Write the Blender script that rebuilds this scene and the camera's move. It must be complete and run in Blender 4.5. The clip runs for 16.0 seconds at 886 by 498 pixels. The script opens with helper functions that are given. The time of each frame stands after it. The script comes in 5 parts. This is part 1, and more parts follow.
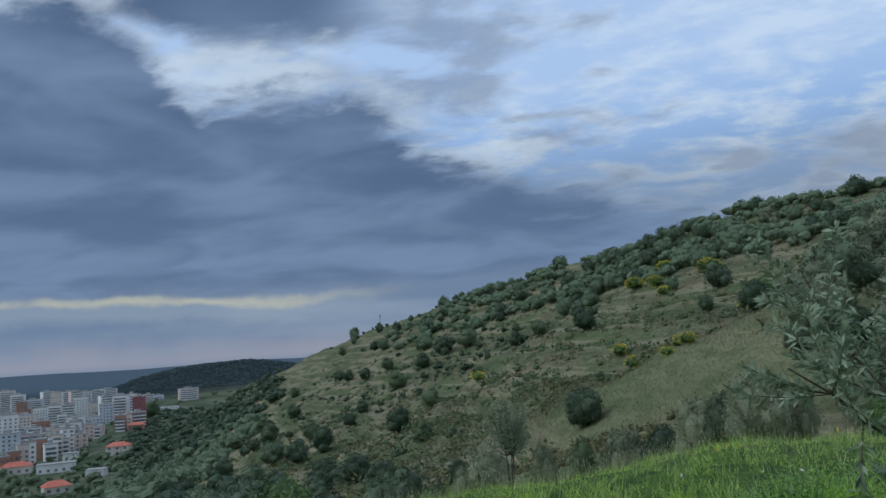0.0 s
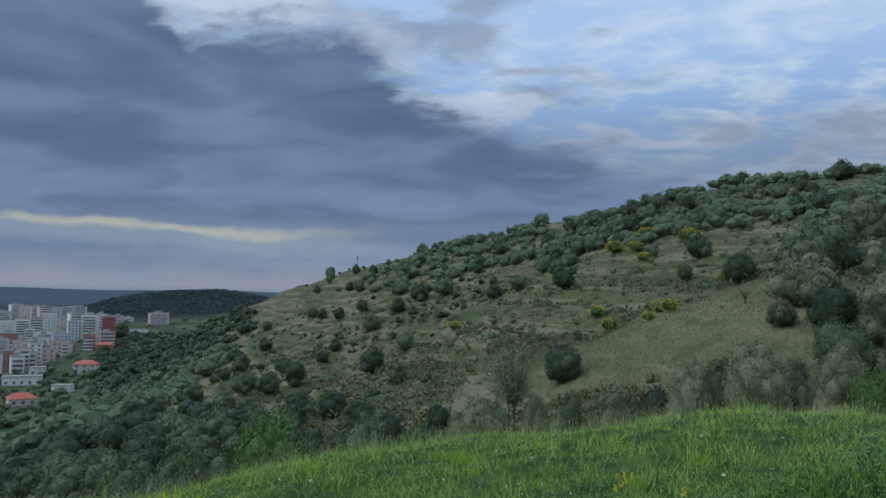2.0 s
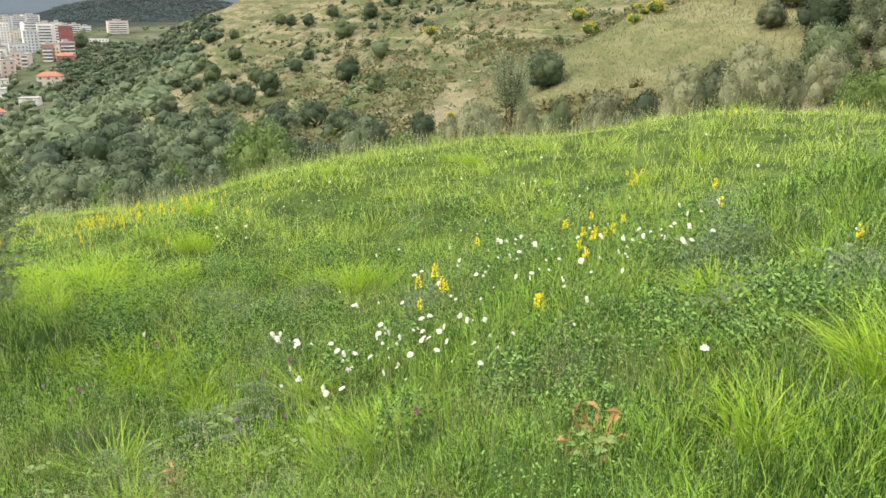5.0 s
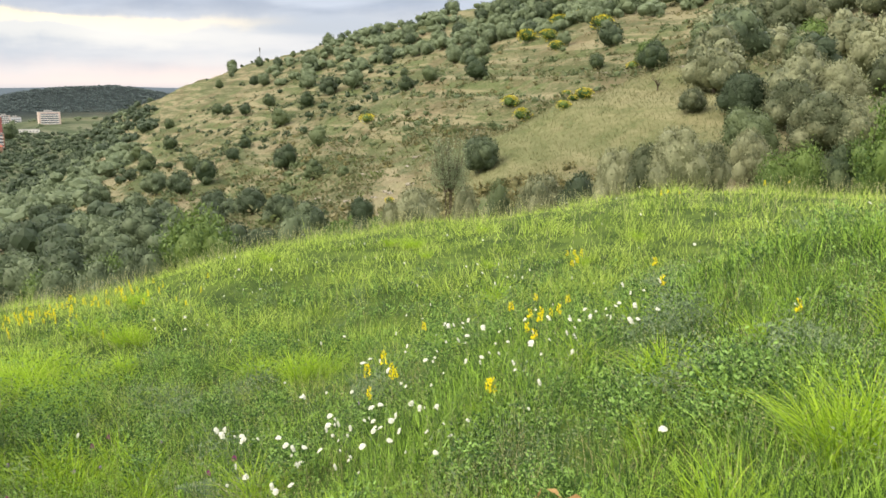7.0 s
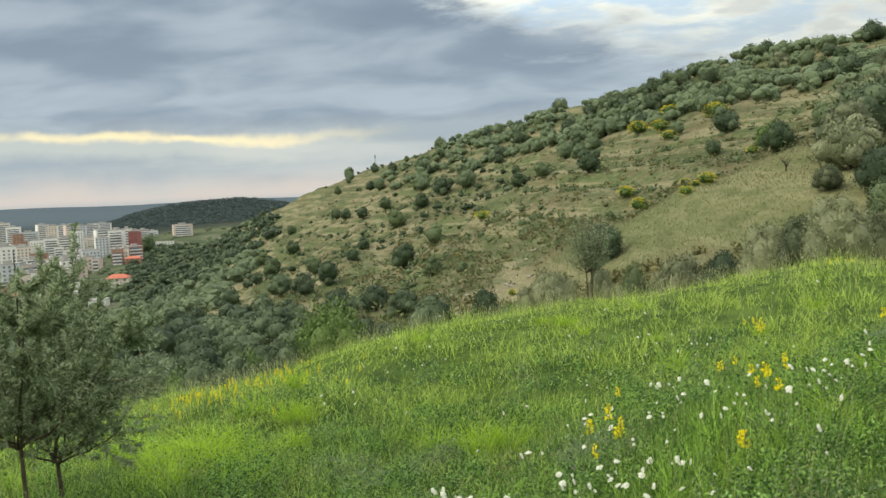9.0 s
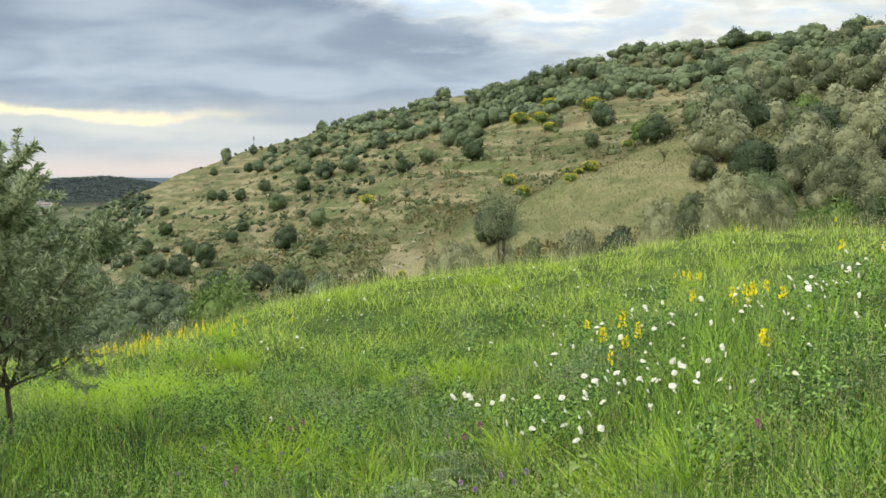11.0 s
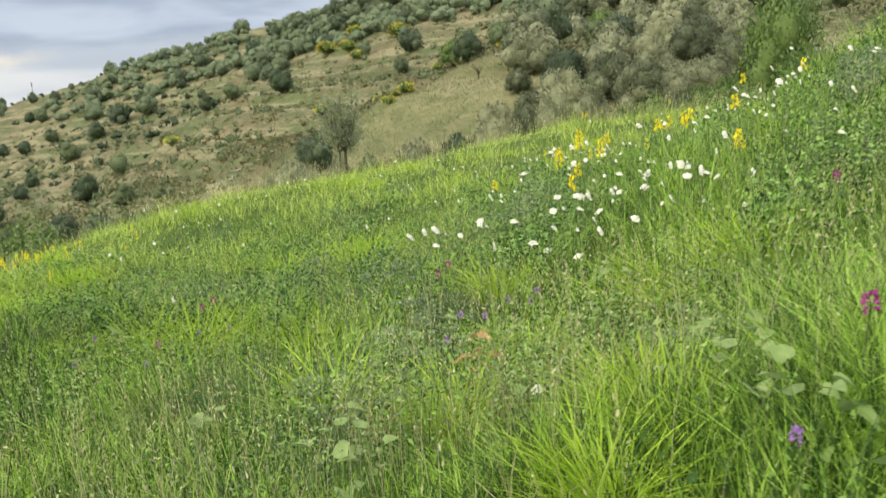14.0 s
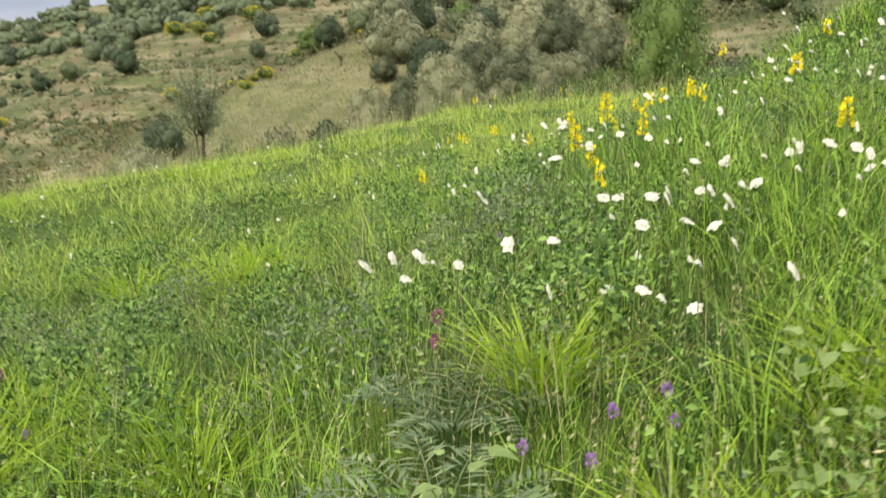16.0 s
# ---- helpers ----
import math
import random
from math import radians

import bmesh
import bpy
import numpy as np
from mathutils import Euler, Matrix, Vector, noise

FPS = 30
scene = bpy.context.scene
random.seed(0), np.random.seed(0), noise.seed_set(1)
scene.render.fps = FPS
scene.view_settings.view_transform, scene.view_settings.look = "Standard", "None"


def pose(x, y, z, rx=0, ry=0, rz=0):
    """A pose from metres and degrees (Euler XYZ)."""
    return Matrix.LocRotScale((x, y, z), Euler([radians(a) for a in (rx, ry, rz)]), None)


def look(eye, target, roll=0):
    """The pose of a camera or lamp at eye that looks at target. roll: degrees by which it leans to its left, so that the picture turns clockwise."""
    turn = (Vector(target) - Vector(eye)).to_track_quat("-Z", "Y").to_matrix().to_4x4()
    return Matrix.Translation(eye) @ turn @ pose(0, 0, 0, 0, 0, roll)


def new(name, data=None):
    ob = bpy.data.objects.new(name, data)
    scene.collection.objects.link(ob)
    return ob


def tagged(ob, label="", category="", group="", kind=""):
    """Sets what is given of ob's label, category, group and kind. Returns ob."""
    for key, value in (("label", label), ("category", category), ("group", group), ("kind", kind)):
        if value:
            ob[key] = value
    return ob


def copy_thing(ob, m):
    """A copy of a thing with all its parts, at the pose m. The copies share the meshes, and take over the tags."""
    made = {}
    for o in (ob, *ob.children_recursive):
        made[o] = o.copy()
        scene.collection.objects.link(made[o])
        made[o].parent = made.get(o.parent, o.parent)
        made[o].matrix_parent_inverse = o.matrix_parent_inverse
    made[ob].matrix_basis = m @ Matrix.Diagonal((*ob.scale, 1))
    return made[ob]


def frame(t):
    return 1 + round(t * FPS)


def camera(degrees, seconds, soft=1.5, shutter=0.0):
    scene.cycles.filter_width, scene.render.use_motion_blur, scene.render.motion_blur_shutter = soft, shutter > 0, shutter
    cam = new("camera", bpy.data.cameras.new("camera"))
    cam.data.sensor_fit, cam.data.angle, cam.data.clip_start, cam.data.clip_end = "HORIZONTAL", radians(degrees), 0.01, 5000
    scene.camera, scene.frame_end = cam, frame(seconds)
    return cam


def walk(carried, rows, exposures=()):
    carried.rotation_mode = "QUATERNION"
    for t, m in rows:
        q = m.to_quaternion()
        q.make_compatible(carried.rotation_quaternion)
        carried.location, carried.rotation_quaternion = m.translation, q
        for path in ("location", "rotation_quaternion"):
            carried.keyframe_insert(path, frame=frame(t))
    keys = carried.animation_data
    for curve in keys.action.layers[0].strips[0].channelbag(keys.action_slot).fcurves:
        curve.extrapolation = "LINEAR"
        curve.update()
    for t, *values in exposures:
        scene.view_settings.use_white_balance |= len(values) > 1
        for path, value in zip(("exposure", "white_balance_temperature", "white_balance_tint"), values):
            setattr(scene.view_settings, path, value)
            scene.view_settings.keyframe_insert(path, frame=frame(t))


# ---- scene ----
cam = camera(58.0, 16.0, 1.5, 0.25)
PATH = [
    (0, (2.612, -1.418, 2.982), (1.699, 8.455, 4.278), -3.94),
    (0.5, (2.207, -1.425, 2.961), (1.749, 8.479, 4.270), -2.08),
    (1, (1.851, -1.419, 2.936), (1.762, 8.513, 4.092), -0.46),
    (1.5, (1.600, -1.329, 2.892), (1.438, 8.633, 3.745), 0.31),
    (2, (1.379, -1.308, 2.888), (0.705, 8.649, 3.537), 0.96),
    (2.5, (1.199, -1.396, 2.825), (0.677, 8.589, 2.997), 2.13),
    (3, (0.892, -1.478, 2.847), (1.064, 8.458, 1.738), 2.02),
    (3.5, (0.773, -1.431, 2.794), (0.918, 8.255, 0.313), 3.00),
    (3.7, (0.752, -1.397, 2.770), (0.734, 8.179, -0.109), 3.51),
    (5.8, (0.567, -1.361, 2.765), (0.405, 8.205, -0.145), -1.23),
    (6, (0.564, -1.382, 2.783), (0.551, 8.228, 0.018), -1.25),
    (6.5, (0.592, -1.350, 2.804), (1.052, 8.354, 0.430), -0.63),
    (7, (0.550, -1.337, 2.780), (1.009, 8.470, 0.879), 0.05),
    (7.5, (0.424, -1.215, 2.694), (-0.079, 8.675, 1.303), 0.35),
    (8, (0.283, -1.106, 2.610), (-0.822, 8.799, 1.790), -0.14),
    (8.5, (-0.007, -1.037, 2.432), (-0.909, 8.907, 1.880), -0.63),
    (9, (-0.309, -0.967, 2.294), (-1.228, 8.969, 1.634), -2.66),
    (9.5, (-0.662, -0.937, 2.055), (-1.544, 8.996, 1.301), -3.35),
    (10, (-0.965, -0.902, 1.893), (-1.128, 9.074, 1.229), -1.98),
    (10.2, (-1.073, -0.847, 1.819), (-0.704, 9.124, 1.156), -0.94),
    (12.3, (-1.714, -0.702, 1.442), (-1.561, 1.276, 1.19), -0.9),
    (12.5, (-1.768, -0.633, 1.373), (-1.577, 1.35, 1.2), -1.7),
    (13, (-1.915, -0.452, 1.207), (-1.614, 1.513, 0.985), -2.4),
    (13.5, (-2.052, -0.112, 0.943), (-1.492, 1.8, 0.768), -4.4),
    (14, (-2.13, 0.233, 0.865), (-1.581, 2.123, 0.511), -4.4),
    (14.5, (-2.051, 0.716, 0.823), (-1.461, 2.574, 0.379), -3.4),
    (15, (-1.945, 1.315, 0.734), (-1.295, 3.191, 0.492), -0.2),
    (15.5, (-1.899, 1.827, 0.771), (-1.132, 3.661, 0.547), -2.7),
    (16, (-1.938, 2.338, 0.686), (-1.064, 4.093, 0.29), -2.6),
]
EXPOSURES = [
    (0.0, -0.82, 5100, 5), (2.4, -0.84, 5100, 5), (3.0, 0.05, 6000, 4), (3.5, 0.85, 7000, 8), (5.8, 0.95, 7100, 8),
    (7.0, 0.85, 7200, 10), (8.0, 0.65, 7000, 5), (8.6, 0.3, 7000, 0), (10.2, 0.4, 6900, 1), (12.3, 0.7, 7000, 7),
    (13.0, 0.65, 7000, 6), (14.5, 0.7, 7000, 9), (16.0, 0.72, 7150, 11),
]
walk(cam, [(t, look(eye, target, roll)) for t, eye, target, roll in PATH], EXPOSURES)

# ---- sky and light ----
world = bpy.data.worlds.new("evening_sky")
scene.world = world
world.use_nodes = True
wt = world.node_tree
wt.nodes.clear()


def plug(tree, socket, value):
    if hasattr(value, "is_output"):
        tree.links.new(value, socket)
    else:
        socket.default_value = value


def num(op, a, b=0.0, c=0.0, tree=None):
    """One step of arithmetic in a node tree."""
    node = (tree or wt).nodes.new("ShaderNodeMath")
    node.operation = op
    for socket, value in zip(node.inputs, (a, b, c)):
        plug(tree or wt, socket, value)
    return node.outputs[0]


def ease(value, low, high, tree=None):
    """0 below low, 1 above high, smooth between."""
    node = (tree or wt).nodes.new("ShaderNodeMapRange")
    node.interpolation_type = "SMOOTHSTEP"
    for socket, v in zip(node.inputs, (value, low, high, 0.0, 1.0)):
        plug(tree or wt, socket, v)
    return node.outputs[0]


def blend(fac, a, b, tree=None):
    tree = tree or wt
    node = tree.nodes.new("ShaderNodeMix")
    node.data_type = "RGBA"
    plug(tree, node.inputs["Factor"], fac)
    for socket, v in ((node.inputs[6], a), (node.inputs[7], b)):
        plug(tree, socket, (*v, 1.0) if isinstance(v, tuple) else v)
    return node.outputs[2]


def grain(vector, scale, detail=6.0, rough=0.55, warp=0.0, tree=None):
    tree = tree or wt
    node = tree.nodes.new("ShaderNodeTexNoise")
    plug(tree, node.inputs["Vector"], vector)
    for key, v in (("Scale", scale), ("Detail", detail), ("Roughness", rough), ("Distortion", warp)):
        node.inputs[key].default_value = v
    return node.outputs["Fac"]


SUN_EL, SUN_AZ = radians(47), radians(-98)
sky = wt.nodes.new("ShaderNodeTexSky")
sky.sky_type, sky.sun_disc, sky.sun_elevation, sky.sun_rotation = "NISHITA", False, SUN_EL, SUN_AZ
way = wt.nodes.new("ShaderNodeTexCoord").outputs["Generated"]
parts = wt.nodes.new("ShaderNodeSeparateXYZ")
wt.links.new(way, parts.inputs[0])
dx, dy, dz = parts.outputs
az = num("MULTIPLY", num("ARCTAN2", dx, dy), 57.2958)
el = num("MULTIPLY", num("ARCSINE", dz), 57.2958)
flat = num("ADD", num("MAXIMUM", dz, 0.0), 0.20)
deck = wt.nodes.new("ShaderNodeCombineXYZ")
plug(wt, deck.inputs[0], num("DIVIDE", dx, flat))
plug(wt, deck.inputs[1], num("DIVIDE", dy, flat))
turned = wt.nodes.new("ShaderNodeMapping")
turned.inputs["Rotation"].default_value = (0, 0, radians(28))
turned.inputs["Scale"].default_value = (0.9, 1.25, 1.0)
turned.inputs["Location"].default_value = (2.3, 0.6, 0.0)
wt.links.new(deck.outputs[0], turned.inputs[0])
cloud_at = turned.outputs[0]
big = grain(cloud_at, 1.3, 5, 0.5, 0.3)
mid = grain(cloud_at, 3.6, 8, 0.56, 0.25)
fine = grain(cloud_at, 9.0, 8, 0.6, 0.15)
soft_cloud = grain(cloud_at, 2.1, 3, 0.45, 0.6)
ragged = num("ADD", num("MULTIPLY", num("SUBTRACT", big, 0.5), 5.0), num("ADD", num("MULTIPLY", num("SUBTRACT", mid, 0.5), 8.0), num("MULTIPLY", num("SUBTRACT", fine, 0.5), 5.0)))
brow = num("SUBTRACT", num("SUBTRACT", num("ADD", 19.6, num("MULTIPLY", ease(az, -22.0, -29.0), 5.0)), num("MULTIPLY", ease(az, -13.0, -2.0), 5.6)), num("MULTIPLY", num("MAXIMUM", num("ADD", az, 4.0), 0.0), 0.3))
under = ease(num("ADD", num("SUBTRACT", brow, el), ragged), -2.2, 2.6)
lid = num("MULTIPLY", ease(num("ADD", num("SUBTRACT", el, 22.6), num("MULTIPLY", ragged, 0.6)), -1.0, 1.5), ease(num("SUBTRACT", -9.0, az), -6.0, 6.0))
thick = num("MAXIMUM", under, lid)
wisps = ease(num("ADD", num("MULTIPLY", mid, 0.65), num("MULTIPLY", fine, 0.45)), 0.47, 0.68)
nishita = wt.nodes.new("ShaderNodeMix")
nishita.data_type, nishita.blend_type = "RGBA", "ADD"
nishita.inputs["Factor"].default_value = 0.06
nishita.inputs[6].default_value = (0.46, 0.56, 0.73, 1)
wt.links.new(sky.outputs[0], nishita.inputs[7])
pale = blend(wisps, nishita.outputs[2], (1.12, 1.10, 1.05))
pale = blend(num("MULTIPLY", ease(el, 16.0, 9.0), 0.7), pale, blend(ease(mid, 0.4, 0.6), (0.36, 0.385, 0.44), (0.66, 0.64, 0.60)))
pale = blend(num("MULTIPLY", ease(el, 12.0, 20.0), 0.5), pale, (1.15, 1.2, 1.3))
grey_bits = ease(num("ADD", num("MULTIPLY", big, 0.5), num("MULTIPLY", mid, 0.5)), 0.50, 0.60)
pale = blend(num("MULTIPLY", grey_bits, 0.6), pale, (0.36, 0.39, 0.47))
dark = blend(ease(num("ADD", num("MULTIPLY", soft_cloud, 0.75), num("MULTIPLY", mid, 0.25)), 0.34, 0.66), (0.195, 0.245, 0.345), (0.36, 0.42, 0.53))
dark = blend(num("MULTIPLY", ease(el, 14.0, 6.0), 0.2), dark, (0.43, 0.50, 0.61))
above = blend(thick, pale, dark)
rim = num("MULTIPLY", num("MULTIPLY", under, num("SUBTRACT", 1.0, under)), num("MULTIPLY", ease(el, 10.0, 16.0), 1.8))
above = blend(num("MULTIPLY", rim, ease(mid, 0.35, 0.6)), above, (1.7, 1.62, 1.45))
# pale layers under the cloud, with the light strip along its lower edge
layer = wt.nodes.new("ShaderNodeMapping")
layer.inputs["Scale"].default_value = (2.4, 2.4, 15.0)
wt.links.new(way, layer.inputs[0])
strata = grain(layer.outputs[0], 1.6, 5, 0.5)
billow = grain(way, 16.0, 4, 0.55)
rise = num("ADD", el, num("ADD", num("MULTIPLY", num("SUBTRACT", strata, 0.5), 1.8), num("MULTIPLY", num("SUBTRACT", billow, 0.5), 1.6)))
low = blend(ease(strata, 0.35, 0.68), (0.335, 0.385, 0.47), (0.48, 0.505, 0.555))
low = blend(ease(rise, 2.8, 0.6), low, (0.58, 0.52, 0.53))
low = blend(ease(el, 0.9, 0.1), low, (0.40, 0.42, 0.48))
strip = num("MULTIPLY", num("SUBTRACT", 1.0, ease(num("ABSOLUTE", num("SUBTRACT", rise, 4.75)), 0.08, 0.65)), ease(num("SUBTRACT", -12.0, az), -6.0, 8.0))
broken = ease(grain(way, 7.0, 4, 0.5), 0.36, 0.58)
haze_band = num("MULTIPLY", num("SUBTRACT", 1.0, ease(num("ABSOLUTE", num("SUBTRACT", rise, 3.9)), 0.2, 1.1)), ease(num("SUBTRACT", -12.0, az), -6.0, 8.0))
low = blend(num("MULTIPLY", haze_band, 0.5), low, (0.62, 0.63, 0.62))
low = blend(num("MULTIPLY", num("MULTIPLY", strip, 0.9), broken), low, (1.0, 0.85, 0.56))
heaven = blend(ease(rise, 4.2, 6.4), low, above)
# behind the viewer, unseen: an even overcast made brighter to light the ground
heaven = blend(ease(num("ABSOLUTE", az), 62.0, 110.0), heaven, blend(mid, (0.85, 0.88, 0.94), (1.2, 1.17, 1.12)))
ground_glow = blend(ease(el, -0.2, -3.0), heaven, (0.12, 0.14, 0.12))
back = wt.nodes.new("ShaderNodeBackground")
back.inputs["Strength"].default_value = 1.0
wt.links.new(ground_glow, back.inputs[0])
wt.links.new(back.outputs[0], wt.nodes.new("ShaderNodeOutputWorld").inputs[0])

lamp = bpy.data.lights.new("sun", "SUN")
lamp.energy, lamp.angle, lamp.color = 2.5, radians(45), (1.0, 0.93, 0.82)
sun = new("sun", lamp)
sun.matrix_world = look((0, 0, 0), (-math.sin(SUN_AZ) * math.cos(SUN_EL), -math.cos(SUN_AZ) * math.cos(SUN_EL), -math.sin(SUN_EL)))

# ---- materials ----
def material(name, low_colour, high_colour, scale=3.0, rough=0.7, bump=0.0, islands=0.0, through_light=0.0, fine_scale=0.0, third=None, third_scale=0.4, metal=0.0, each=0.0):
    """A surface whose colour wanders between two tones at two sizes, with optional per-piece change, third tone, relief and light passing through."""
    m = bpy.data.materials.new(name)
    m.use_nodes = True
    t = m.node_tree
    bsdf = t.nodes["Principled BSDF"]
    place = t.nodes.new("ShaderNodeNewGeometry")
    where = place.outputs["Position"]
    a = grain(where, scale, 4, 0.6, tree=t)
    b = grain(where, fine_scale or scale * 7, 3, 0.6, tree=t)
    mixed = num("ADD", num("MULTIPLY", a, 0.65, tree=t), num("MULTIPLY", b, 0.35, tree=t), tree=t)
    if islands:
        mixed = num("ADD", mixed, num("MULTIPLY", num("SUBTRACT", place.outputs["Random Per Island"], 0.5, tree=t), islands, tree=t), tree=t)
    if each:
        mixed = num("ADD", mixed, num("MULTIPLY", num("SUBTRACT", t.nodes.new("ShaderNodeObjectInfo").outputs["Random"], 0.5, tree=t), each, tree=t), tree=t)
    colour = blend(ease(mixed, 0.33, 0.67, tree=t), low_colour, high_colour, tree=t)
    if third:
        colour = blend(ease(grain(where, third_scale, 4, 0.6, tree=t), 0.50, 0.64, tree=t), colour, third, tree=t)
    t.links.new(colour, bsdf.inputs["Base Color"])
    bsdf.inputs["Roughness"].default_value = rough
    bsdf.inputs["Metallic"].default_value = metal
    bsdf.inputs["Specular IOR Level"].default_value = 0.3
    if bump:
        relief = t.nodes.new("ShaderNodeBump")
        relief.inputs["Strength"].default_value = bump
        relief.inputs["Distance"].default_value = 0.3 / scale
        t.links.new(b, relief.inputs["Height"])
        t.links.new(relief.outputs[0], bsdf.inputs["Normal"])
    if through_light:
        leafy = t.nodes.new("ShaderNodeBsdfTranslucent")
        t.links.new(colour, leafy.inputs[0])
        both = t.nodes.new("ShaderNodeMixShader")
        both.inputs[0].default_value = through_light
        t.links.new(bsdf.outputs[0], both.inputs[1])
        t.links.new(leafy.outputs[0], both.inputs[2])
        t.links.new(both.outputs[0], t.nodes["Material Output"].inputs["Surface"])
    return m


M_GRASS = material("meadow_grass", (0.032, 0.084, 0.015), (0.35, 0.565, 0.088), 0.8, 0.5, islands=0.7, through_light=0.28, fine_scale=2.6, third=(0.066, 0.145, 0.042), third_scale=0.9)
# lighter copy of the meadow grass: the lit brow is put into its colour
M_LIT_BROW = material("brow_grass", (0.115, 0.205, 0.034), (0.53, 0.68, 0.145), 0.5, 0.5, islands=0.6, through_light=0.33, fine_scale=1.8)
M_TUSSOCK = material("tussock_grass", (0.25, 0.41, 0.03), (0.43, 0.61, 0.06), 1.5, 0.5, islands=0.5, through_light=0.4)
M_STRAW = material("dry_seed_heads", (0.34, 0.35, 0.17), (0.58, 0.56, 0.33), 2.0, 0.7, islands=0.5, through_light=0.35)
M_HERB = material("herb_leaves", (0.038, 0.095, 0.02), (0.25, 0.42, 0.105), 1.1, 0.6, islands=0.85, through_light=0.28)
M_GREY_HERB = material("grey_herb", (0.10, 0.155, 0.085), (0.21, 0.285, 0.15), 1.4, 0.7, islands=0.4, through_light=0.2)
M_THATCH = material("dry_thatch", (0.13, 0.10, 0.045), (0.42, 0.37, 0.19), 1.5, 0.75, islands=0.9, through_light=0.2)
M_STEM = material("flower_stem", (0.07, 0.13, 0.03), (0.12, 0.20, 0.05), 4, 0.6)
M_WHITE = material("white_petals", (0.48, 0.51, 0.42), (0.72, 0.73, 0.66), 60, 0.7, islands=0.2, through_light=0.2, fine_scale=240)
M_YELLOW = material("yellow_petals", (0.80, 0.66, 0.012), (0.92, 0.82, 0.03), 9, 0.5, islands=0.4, through_light=0.25)
M_PURPLE = material("violet_petals", (0.30, 0.14, 0.46), (0.46, 0.26, 0.62), 9, 0.5, islands=0.4, through_light=0.25)
M_MAGENTA = material("magenta_petals", (0.25, 0.03, 0.18), (0.40, 0.07, 0.28), 9, 0.5, islands=0.4, through_light=0.25)
M_OLIVE = material("olive_foliage", (0.042, 0.066, 0.034), (0.122, 0.163, 0.088), 0.8, 0.65, islands=0.15, through_light=0.1, each=0.45)
M_SILVER = material("silvery_olive_foliage", (0.066, 0.085, 0.043), (0.222, 0.24, 0.138), 0.8, 0.65, islands=0.2, through_light=0.12, each=0.5)
M_SCRUB = material("dry_scrub", (0.085, 0.088, 0.036), (0.18, 0.165, 0.07), 0.3, 0.8, islands=0.6, through_light=0.1)
M_OLIVE_NEAR = material("young_olive_leaves", (0.14, 0.19, 0.098), (0.38, 0.44, 0.285), 3.0, 0.45, islands=0.65, through_light=0.33)
M_BUSH = material("dark_shrub_foliage", (0.034, 0.058, 0.027), (0.102, 0.138, 0.062), 0.8, 0.65, islands=0.2, through_light=0.1, each=0.4)
M_FRESH = material("fresh_green_foliage", (0.045, 0.095, 0.023), (0.14, 0.215, 0.055), 0.8, 0.6, islands=0.35, through_light=0.2, each=0.3)
M_BROOM = material("broom_blossom", (0.45, 0.39, 0.03), (0.66, 0.57, 0.06), 0.8, 0.6, islands=0.5, through_light=0.2)
M_BARK = material("olive_bark", (0.045, 0.035, 0.025), (0.12, 0.095, 0.07), 9, 0.9, bump=0.5)
M_ROCK = material("limestone", (0.22, 0.20, 0.165), (0.36, 0.33, 0.28), 1.2, 0.9, bump=0.6)
M_DRY = material("hill_grass", (0.105, 0.125, 0.06), (0.235, 0.215, 0.13), 0.16, 0.85, islands=0.25, through_light=0.2, third=(0.10, 0.135, 0.052), third_scale=0.07)
# knoll trees: the blue-grey lift in this colour paints aerial haze
M_HAZEWOOD = material("hazed_woodland", (0.058, 0.084, 0.088), (0.084, 0.114, 0.112), 0.02, 0.8, islands=0.4)
M_SPUR = material("spur_grass", (0.155, 0.172, 0.08), (0.235, 0.235, 0.125), 0.15, 0.85, islands=0.25, through_light=0.2)
M_MOUND = material("slope_tufts", (0.085, 0.11, 0.048), (0.20, 0.19, 0.105), 0.35, 0.85, islands=0.4, through_light=0.2, third=(0.115, 0.15, 0.052), third_scale=0.15)


SPUR = (17, 70)


